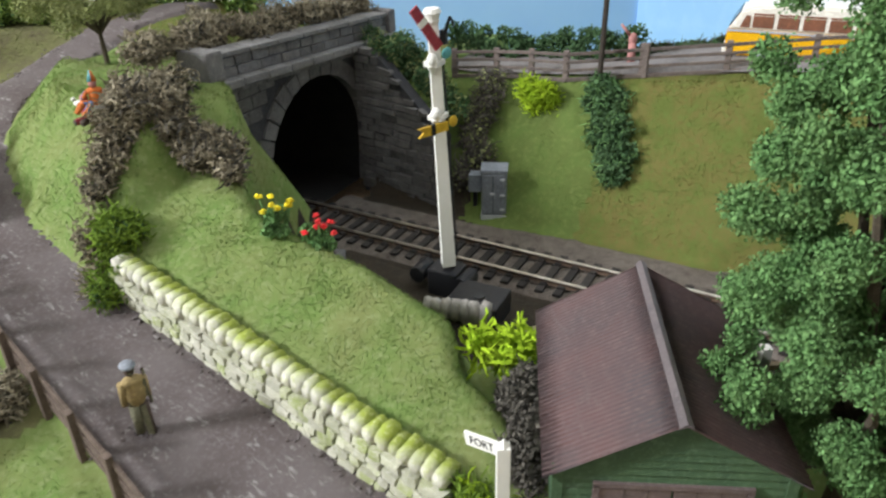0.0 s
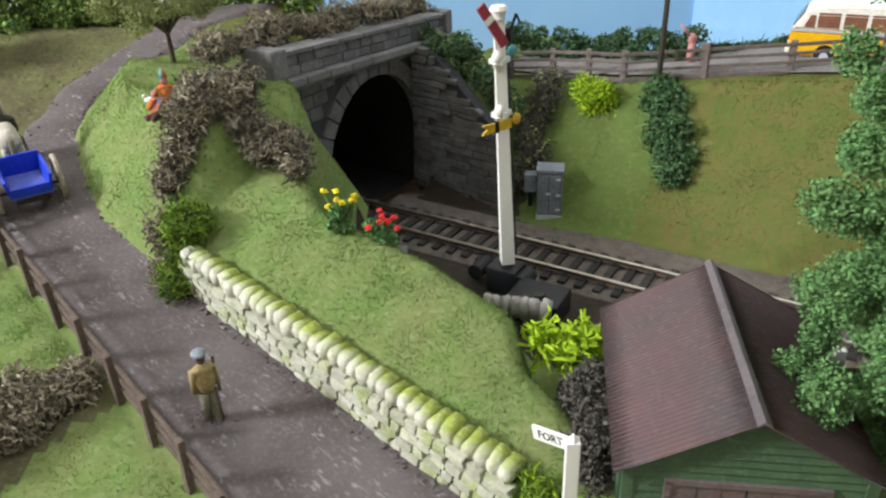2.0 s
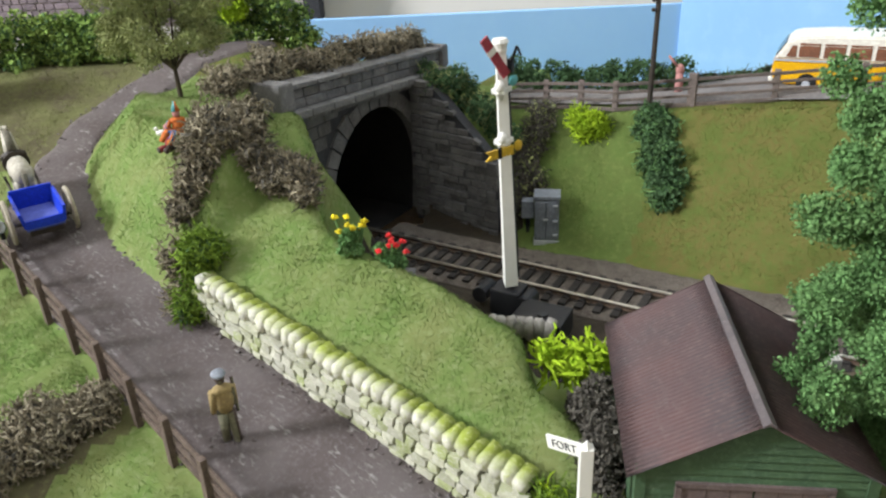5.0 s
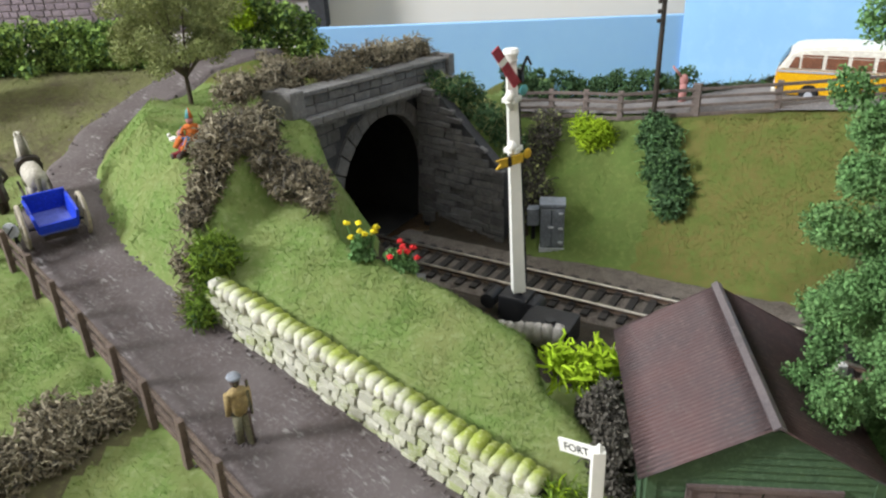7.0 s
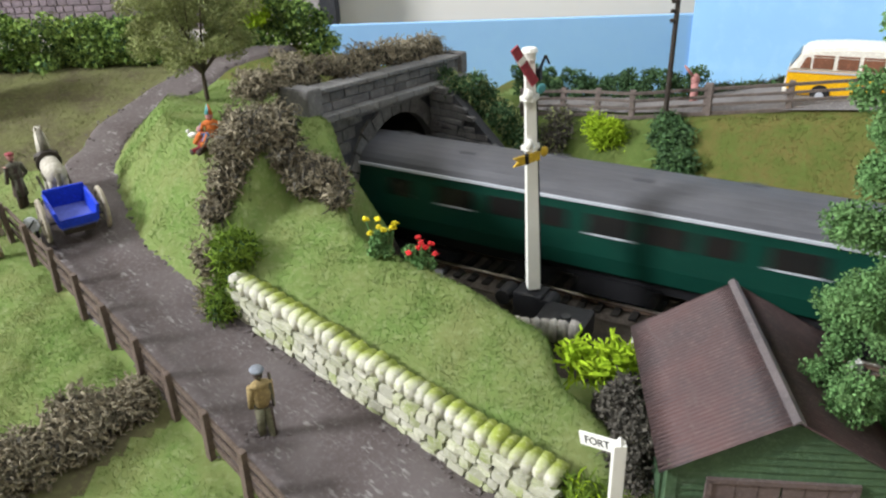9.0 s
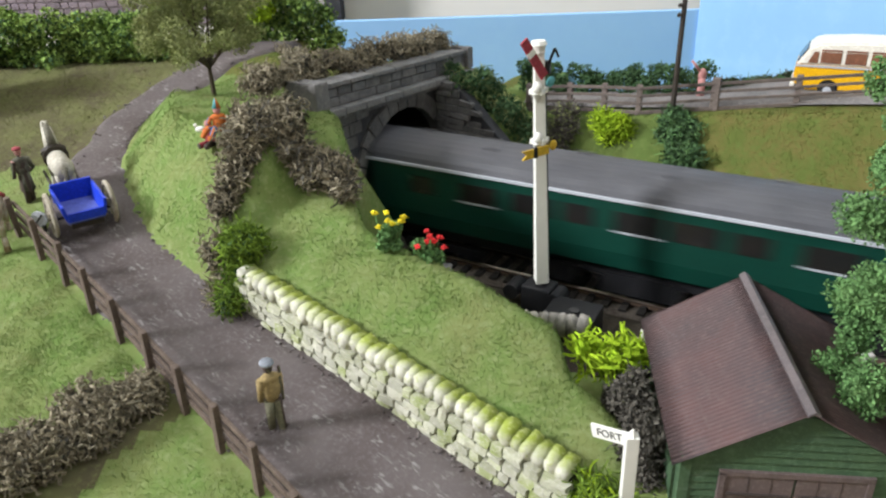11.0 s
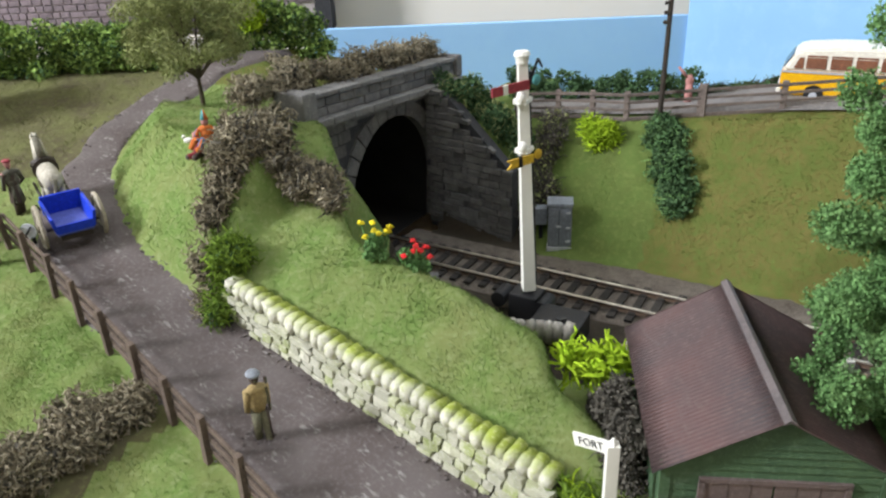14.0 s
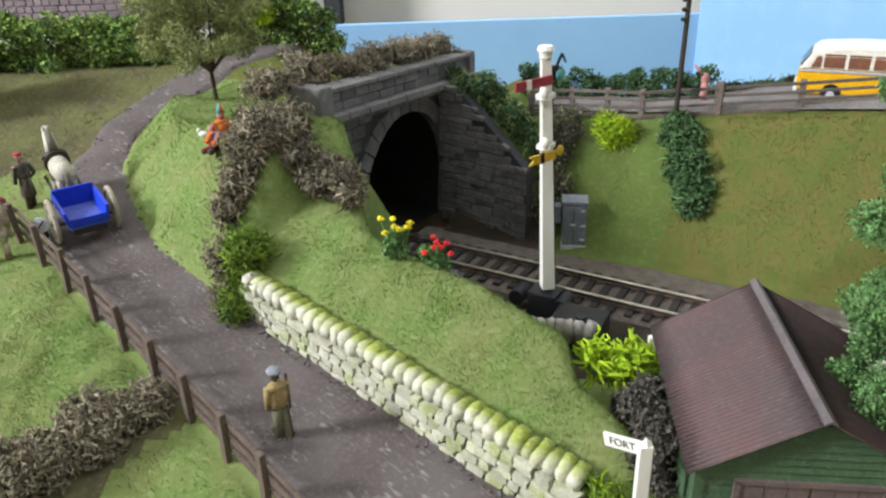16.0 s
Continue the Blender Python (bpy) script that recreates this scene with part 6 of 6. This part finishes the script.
    plant("dark_bush", [("tangle", twigs("tangle", dk, 1500, 0.0065, 0.00034, "twig_dark", 34)), ("foliage", leaves("foliage", dk, 900, 0.0010, "leaf_olive", 35, 0.5))], "dark twiggy bush climbing the slope", "bush", at=tuple(world(-0.034, 0.06, 0.02)))
    # shrubs on the far slope
    lm = [(0.0500 + rnd.uniform(-0.008, 0.009), 0.3600 + rnd.uniform(-0.003, 0.004), 0.0505 + rnd.uniform(-0.004, 0.006), 0.0065, 0.006, 0.006) for _ in range(9)]
    plant("lime_shrub", [("foliage", twigs("foliage", lm, 1300, 0.0050, 0.00040, "lime", 41))], "vivid lime-green mossy shrub on the slope", "shrub", at=(0.05, 0.36, 0.046))
    gr = []
    for i in range(15):
        k = i / 14
        x, y = 0.0800 - 0.004 * k + rnd.uniform(-0.005, 0.005), 0.318 + 0.034 * k
        gr.append((x, y, land(x, y) + 0.004, 0.0085, 0.007, 0.0075))
    plant("green_bush", [("foliage", leaves("foliage", gr, 5200, 0.00115, "leaf_dark", 42, 0.45)), ("stem_tangle", twigs("stem_tangle", gr, 900, 0.0055, 0.0003, "leaf", 43))], "dark green bush climbing the far slope", "bush", at=(0.08, 0.33, 0.03))
    # foreground: lime moss, grey bush by the hut, greenery by the signpost
    lm = [(0.0185 + rnd.uniform(-0.010, 0.007), 0.1790 + rnd.uniform(-0.004, 0.005), 0.0325 + rnd.uniform(-0.002, 0.002), 0.0055, 0.0045, 0.0035) for _ in range(9)]
    plant("lime_shrub", [("foliage", twigs("foliage", lm, 230, 0.0095, 0.00070, "lime", 51, 1.3))], "stringy vivid lime-green moss shrub by the hut", "shrub", at=(0.018, 0.18, 0.024))
    gb = [(0.0190 + rnd.uniform(-0.004, 0.004), 0.136 + 0.038 * i / 15, 0.0270 + rnd.uniform(-0.008, 0.007), 0.0058, 0.006, 0.006) for i in range(16)]
    plant("grey_bush", [("foliage", twigs("foliage", gb, 1700, 0.0042, 0.00042, "twig_dark", 52, 1.7)), ("stem_tangle", leaves("stem_tangle", gb, 3200, 0.0009, "twig_dark", 53, 0.3))], "dark grey-green lichen bush against the hut", "bush", at=(0.019, 0.16, 0.012))
    sg = [(0.0030 + rnd.uniform(-0.004, 0.006), 0.1270 + rnd.uniform(-0.006, 0.007), 0.0190 + rnd.uniform(-0.006, 0.004), 0.0050, 0.0045, 0.006) for i in range(12)]
    plant("green_shrub", [("foliage", twigs("foliage", sg, 900, 0.0070, 0.00034, "leaf_moss", 54, 0.7, 0.4)), ("pale_tangle", twigs("pale_tangle", sg, 250, 0.007, 0.0003, "lime", 55, 0.6, 0.5))], "wispy green shrub at the foot of the signpost", "shrub", at=(0.003, 0.127, 0.01))
    # dead hedge in the near meadow
    dh = chain([(-0.1275, 0.1745, 0.7), (-0.1360, 0.1650, 0.9), (-0.1455, 0.1510, 1.1), (-0.1580, 0.1430, 1.15), (-0.1720, 0.1410, 1.2), (-0.1950, 0.1420, 1.2)], 0.0098, 2, 61, -0.002)
    # the inner flakes are coloured dark as the shade between twigs
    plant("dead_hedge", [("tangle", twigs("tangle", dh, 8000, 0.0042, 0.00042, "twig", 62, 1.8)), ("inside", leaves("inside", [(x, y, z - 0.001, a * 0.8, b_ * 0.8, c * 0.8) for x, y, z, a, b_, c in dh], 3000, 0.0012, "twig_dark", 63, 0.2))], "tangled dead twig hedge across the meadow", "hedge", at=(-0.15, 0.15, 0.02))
    # hedgerow at the back of the meadow
    rows = (("hedgerow", -0.340, -0.262, 0.030, "hedge_leaf", 71, 0.405), ("hedgerow", -0.262, -0.205, 0.026, "hedge_leaf", 72, 0.415), ("hedgerow", -0.180, -0.112, 0.030, "hedge_leaf", 73, 0.462))
    for nm, x0, x1, hgt, leaf_, sd, yy in rows:
        rr = random.Random(sd)
        bl = []
        for i in range(16):
            x = x0 + (x1 - x0) * i / 15
            for k in range(3):
                y = yy + rr.uniform(-0.006, 0.010)
                bl.append((x, y, land(x, y) + hgt * (0.18 + 0.30 * k) + rr.uniform(-0.003, 0.003), 0.0085, 0.008, 0.0070))
        # the inner leaves are darker to imitate shade inside the hedgerow
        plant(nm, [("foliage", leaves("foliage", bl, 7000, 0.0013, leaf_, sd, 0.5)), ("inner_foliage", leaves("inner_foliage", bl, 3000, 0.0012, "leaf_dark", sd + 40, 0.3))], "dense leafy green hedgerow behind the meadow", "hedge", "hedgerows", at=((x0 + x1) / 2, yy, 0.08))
    ys_ = [(-0.152 + rnd.uniform(-0.006, 0.006), 0.452, 0.106 + rnd.uniform(-0.006, 0.010), 0.007, 0.006, 0.008) for _ in range(7)]
    plant("yellow_shrub", [("foliage", leaves("foliage", ys_, 2600, 0.0013, "lime", 77, 0.5))], "yellow-green leafy shrub in the hedgerow", "shrub", at=(-0.152, 0.452, 0.082))
    # hedge clumps before the sky board
    for i in range(9):
        p = world(-0.078 + 0.0125 * i, 0.1265)
        x, y = p.x, p.y
        rr = random.Random(80 + i)
        z = land(x, y)
        bl = [(x + rr.uniform(-0.005, 0.005), y + rr.uniform(-0.003, 0.003), z + 0.005 + rr.uniform(-0.003, 0.0125), 0.0046, 0.0042, 0.0050) for _ in range(8)]
        plant("hedge_clump", [("foliage", leaves("foliage", bl, 1100, 0.0010, "leaf_dark", 80 + i, 0.5))], "dark green clump of hedge before the sky board", "hedge", "hedge clumps", at=(x, y, z))
    sc = []
    for i in range(10):
        p = world(0.026 + 0.0042 * i, 0.136 + 0.0026 * i)
        sc.append((p.x, p.y, land(p.x, p.y) + 0.0045 - 0.0002 * i + rnd.uniform(-0.001, 0.001), 0.0050, 0.0045, 0.0036))
    plant("roadside_scrub", [("foliage", leaves("foliage", sc, 1800, 0.0011, "leaf_dark", 95, 0.4)), ("stem_tangle", twigs("stem_tangle", sc, 300, 0.005, 0.0003, "twig_dark", 96))], "low dark scrub beside the upper road", "scrub", at=tuple(world(0.045, 0.145, 0.058)))


def build_tree(name, base, crown, n, leaf_, size, label, seed, trunk_r, limbs):
    t = thing(name, pose(*base), label, "tree")
    bm = BM()
    top = Vector((sum(c[0] for c in crown) / len(crown), sum(c[1] for c in crown) / len(crown), sum(c[2] for c in crown) / len(crown)))
    b = Vector(base)
    fork = b + (top - b) * 0.35
    fork.x += 0.0006
    rod(bm, b - Vector((0, 0, 0.002)), fork, trunk_r, trunk_r * 0.7, 10)
    part("trunk", bm, "bark", t).matrix_basis = Matrix.Translation(-b)
    rnd = random.Random(seed)
    for c in rnd.sample(crown, min(limbs, len(crown))):
        q = Vector(c[:3])
        mid = fork + (q - fork) * 0.5 + Vector((rnd.uniform(-1, 1), rnd.uniform(-1, 1), rnd.uniform(0, 1))) * 0.003
        bm = BM()
        rod(bm, fork, mid, trunk_r * 0.55, trunk_r * 0.35, 7)
        rod(bm, mid, q, trunk_r * 0.35, trunk_r * 0.12, 6)
        part("limb", bm, "bark", t).matrix_basis = Matrix.Translation(-b)
    ob = new("crown", leaves("crown", crown, n, size, leaf_, seed, 0.5))
    ob.parent = t
    ob.matrix_basis = Matrix.Translation(-b)
    ob = new("inner_foliage", leaves("inner_foliage", crown, n // 3, size, leaf_, seed + 1, 0.1))
    ob.parent = t
    ob.matrix_basis = Matrix.Translation(-b)
    return t


def build_trees():
    rnd = random.Random(31)
    # open olive tree on the verge
    x, y = -0.1480, 0.3310
    z = land(x, y)
    crown = []
    for _ in range(64):
        a, r = rnd.uniform(0, 6.28), 0.028 * math.sqrt(rnd.random())
        crown.append((x + r * math.cos(a), y + r * math.sin(a) * 0.9, z + 0.0285 + rnd.uniform(0, 0.030) - 0.30 * r, 0.0066, 0.0066, 0.0052))
    build_tree("verge_tree", (x, y, z), crown, 24000, "leaf_olive", 0.00062, "small open olive-green tree on the lane verge", 33, 0.0013, 14)
    # large clump-foliage tree by the hut
    base = (0.0960, 0.1330, 0.008)
    crown = []
    for i in range(300):
        z = rnd.uniform(0.028, 0.150)
        reach = 0.036 if z > 0.052 else 0.022
        a = rnd.uniform(0, 6.28)
        r = reach * math.sqrt(rnd.random())
        crown.append((0.0965 + r * math.cos(a), 0.1330 + r * math.sin(a) * 0.9, z, rnd.uniform(0.0042, 0.0072), rnd.uniform(0.0042, 0.0072), rnd.uniform(0.0038, 0.0064)))
    build_tree("broadleaf_tree", base, crown, 240000, "leaf", 0.00054, "bright green bushy model tree beside the hut", 35, 0.0035, 30)
    # darker tree at the meadow's far corner
    x, y = -0.300, 0.355
    z = land(x, y)
    crown = [(x + rnd.uniform(-0.022, 0.020), y + rnd.uniform(-0.015, 0.015), z + rnd.uniform(0.014, 0.040), 0.009, 0.009, 0.007) for _ in range(22)]
    build_tree("meadow_tree", (x, y, z), crown, 6000, "leaf_olive", 0.0012, "dark olive tree at the edge of the meadow", 37, 0.002, 8)


def build_flowers():
    rnd = random.Random(44)
    for name, cx, cy, bloom, n, h in (("yellow_flowers", -0.0545, 0.2165, "bloom_y", 9, 0.0125), ("red_flowers", -0.0425, 0.2140, "bloom_r", 7, 0.0135)):
        z = land(cx, cy)
        t = thing(name, pose(cx, cy, z), "clump of small %s model flowers on the bank" % ("yellow" if bloom == "bloom_y" else "red"), "flowers")
        blobs = [(rnd.uniform(-0.004, 0.004), rnd.uniform(-0.003, 0.003), rnd.uniform(0.001, h * 0.6), 0.0026, 0.0026, 0.0026) for _ in range(8)]
        ob = new("foliage", leaves("foliage", blobs, 1500, 0.0008, "leaf", 45, 0.3))
        ob.parent = t
        for i in range(n):
            x, y, zz = rnd.uniform(-0.0065, 0.0065), rnd.uniform(-0.004, 0.004), h * rnd.uniform(0.50, 1.05)
            st = BM()
            rod(st, (x * 0.5, y * 0.5, 0), (x, y, zz), 0.0003, 0.0002, 5)
            part("stem", st, "leaf", t)
            b = BM()
            ball(b, (x, y, zz), (0.0011, 0.0010, 0.0008), 2, 1.1, i)
            part("bloom", b, bloom, t)
    ob = tagged(new("boulder", stones("boulder", 1, (0.007, 0.006, 0.007), "grey_stone", 60)[0]), "small grey boulder beside the red flowers", "stone")
    ob.matrix_world = pose(-0.0375, 0.2130, land(-0.0375, 0.213) + 0.001)


def build_back_wall():
    """Coursed stone wall of the buildings at the back of the layout."""
    t = thing("back_stone_wall", pose(-0.62, 0.575, 0.0), "purple-grey coursed stone wall with pale joints", "stone wall")
    L = 0.485
    part("backing", box(BM(), 0, L, 0.0012, 0.02, 0.074, 0.165), "mortar", t)
    part("return_face", box(BM(), L, L + 0.012, -0.001, 0.02, 0.074, 0.165), "grey_joint", t)
    rnd = random.Random(14)
    z, row = 0.076, 0
    kinds = []
    for wd in (0.0062, 0.0078, 0.0094, 0.0110):
        bm = box(BM(), 0, wd - 0.0008, 0, 0.003, 0, 0.0042, bevel=0.0004)
        ob = part("stone", bm, "brick", t)
        kinds.append((wd, ob))
    used = set()
    while z < 0.125:
        x = L - 0.30 + rnd.uniform(0, 0.004)
        while x < L - 0.011:
            k = rnd.randrange(4)
            wd, ob = kinds[k]
            m = pose(x, rnd.uniform(-0.0004, 0.0004), z)
            if k in used:
                piece("stone", ob.data, t, m)
            else:
                ob.matrix_basis = m
                used.add(k)
            x += wd
        z += 0.0050
        row += 1


def grass(name, area, n, hgt, material_, keep, seed, label):
    rnd = np.random.default_rng(seed)
    verts, faces = [], []
    x0, x1, y0, y1 = area
    for x, y, a, h, lean, b in zip(rnd.uniform(x0, x1, n), rnd.uniform(y0, y1, n), rnd.uniform(0, 6.28, n), rnd.uniform(0.5, 1.0, n), rnd.normal(0, 0.45, (n, 2)), rnd.random(n)):
        if not keep(x, y):
            continue
        z = land(x, y)
        i = len(verts)
        w = 0.00016
        verts += [(x - w * math.cos(a), y - w * math.sin(a), z - 0.0003), (x + w * math.cos(a), y + w * math.sin(a), z - 0.0003), (x + lean[0] * hgt * h, y + lean[1] * hgt * h, z + hgt * h)]
        faces.append((i, i + 1, i + 2))
    tagged(new(name, mesh_of(name, verts, faces, material_)), label, "grass", kind="stuff")


def build_grass():
    off_lane = lambda x, y: x < along_line(LANE_LEFT, min(0.55, y)) - 0.001 or x > along_line(LANE_RIGHT, min(0.55, y)) + 0.001

    def bank(x, y):
        s, l = track_sl(x, y)
        if s > -0.1 and l > max(lip_l(s) + 0.006, -0.035 - 0.8 * max(0.0, s + 0.078)):
            return False
        rel = Vector((x, y)) - WALL_A
        return (rel.dot(WALL_M) > 0.004 or rel.dot(WALL_D) < -0.004) and off_lane(x, y)
    grass("bank_grass", (-0.19, 0.02, 0.135, 0.30), 90000, 0.0010, "blade", bank, 1, "pale green static grass on the bank")
    grass("verge_grass", (-0.19, -0.10, 0.28, 0.44), 18000, 0.0011, "blade", bank, 2, "short green static grass on the verge")
    grass("meadow_grass", (-0.24, -0.06, 0.10, 0.27), 56000, 0.0010, "blade", lambda x, y: x < along_line(LANE_LEFT, y) - 0.002 and not (y < 0.18 and x < -0.09 and abs(y - along_line(HEDGE_EARTH, x)) < 0.012 + 0.012 * noise.noise(Vector((x, y, 0.3)) * 60)), 3, "thin pale green meadow grass by the fence")
    grass("far_meadow_grass", (-0.33, -0.18, 0.27, 0.42), 20000, 0.0012, "rough_blade", lambda x, y: x < along_line(LANE_LEFT, y) - 0.004, 6, "brown-green far meadow grass")

    def slope(a, b):
        def keep(x, y):
            s, l = track_sl(x, y)
            return a < s + 0.004 * noise.noise(Vector((x, y, 0)) * 60) < b and 0.0375 < l < 0.101 + 0.01 * smooth(0, 0.1, s)
        return keep
    grass("slope_grass", (-0.03, 0.13, 0.28, 0.40), 38000, 0.0009, "slope_blade", slope(-0.034, 0.030), 4, "green static grass on the far slope")
    grass("dry_slope_grass", (0.04, 0.30, 0.20, 0.37), 74000, 0.0010, "olive_blade", slope(0.030, 0.20), 5, "dry olive static grass on the far slope")


# ---- put it together ----
build_ground()
build_lane()
build_room()
build_backdrops()
build_hut()
build_round_sign()
build_signpost()
ARMS = build_signal()
build_relay_box()
build_edging_stones()
build_lane_debris()
build_lane_fence()
build_far_fence()
build_pole()
build_bus()
build_cart()
build_figures()
LOCO = build_loco()
TENDER = build_tender()
COACH = build_coach()
COACHES = [COACH, copy_thing(COACH, at_track(1.05, 0, TRAIN_Z)), copy_thing(COACH, at_track(1.30, 0, TRAIN_Z))]
build_plants()
build_trees()
build_flowers()
build_grass()
build_track()
build_portal()
build_back_wall()
build_stone_wall()


def front_at(t):
    """Place of the locomotive's front along the track: waits unseen on the line, passes, stops inside the tunnel."""
    t = min(max(t, 5.8), 12.56)
    return 0.0643 - 0.245 * (t - 7.2)


def motions():
    for ob, off in [(LOCO, 0.0), (TENDER, 0.172)] + [(c, 0.272 + 0.249 * i) for i, c in enumerate(COACHES)]:
        rows = []
        for t in (0.0, 5.7, 5.8, 6.0, 6.5, 7.0, 7.5, 8.0, 8.5, 9.0, 9.5, 10.0, 10.5, 11.0, 11.5, 12.0, 12.4, 12.56, 12.7, 16.0):
            rows.append((t, at_track(front_at(t) + off, 0, TRAIN_Z)))
        walk(ob, rows)
    # the stop arm falls to danger after the train has passed
    for (arm, z), angles in zip(ARMS, ([(0.0, 57), (12.6, 57), (12.7, 0), (16.0, 0)], [(0.0, 0), (16.0, 0)])):
        hub = pose(0.0, 0.0, z) @ ARM_AIM @ pose(0.0005, 0.0030, 0)
        walk(arm, [(t, hub @ pose(0, 0, 0, 0, -a, 0)) for t, a in angles])


motions()
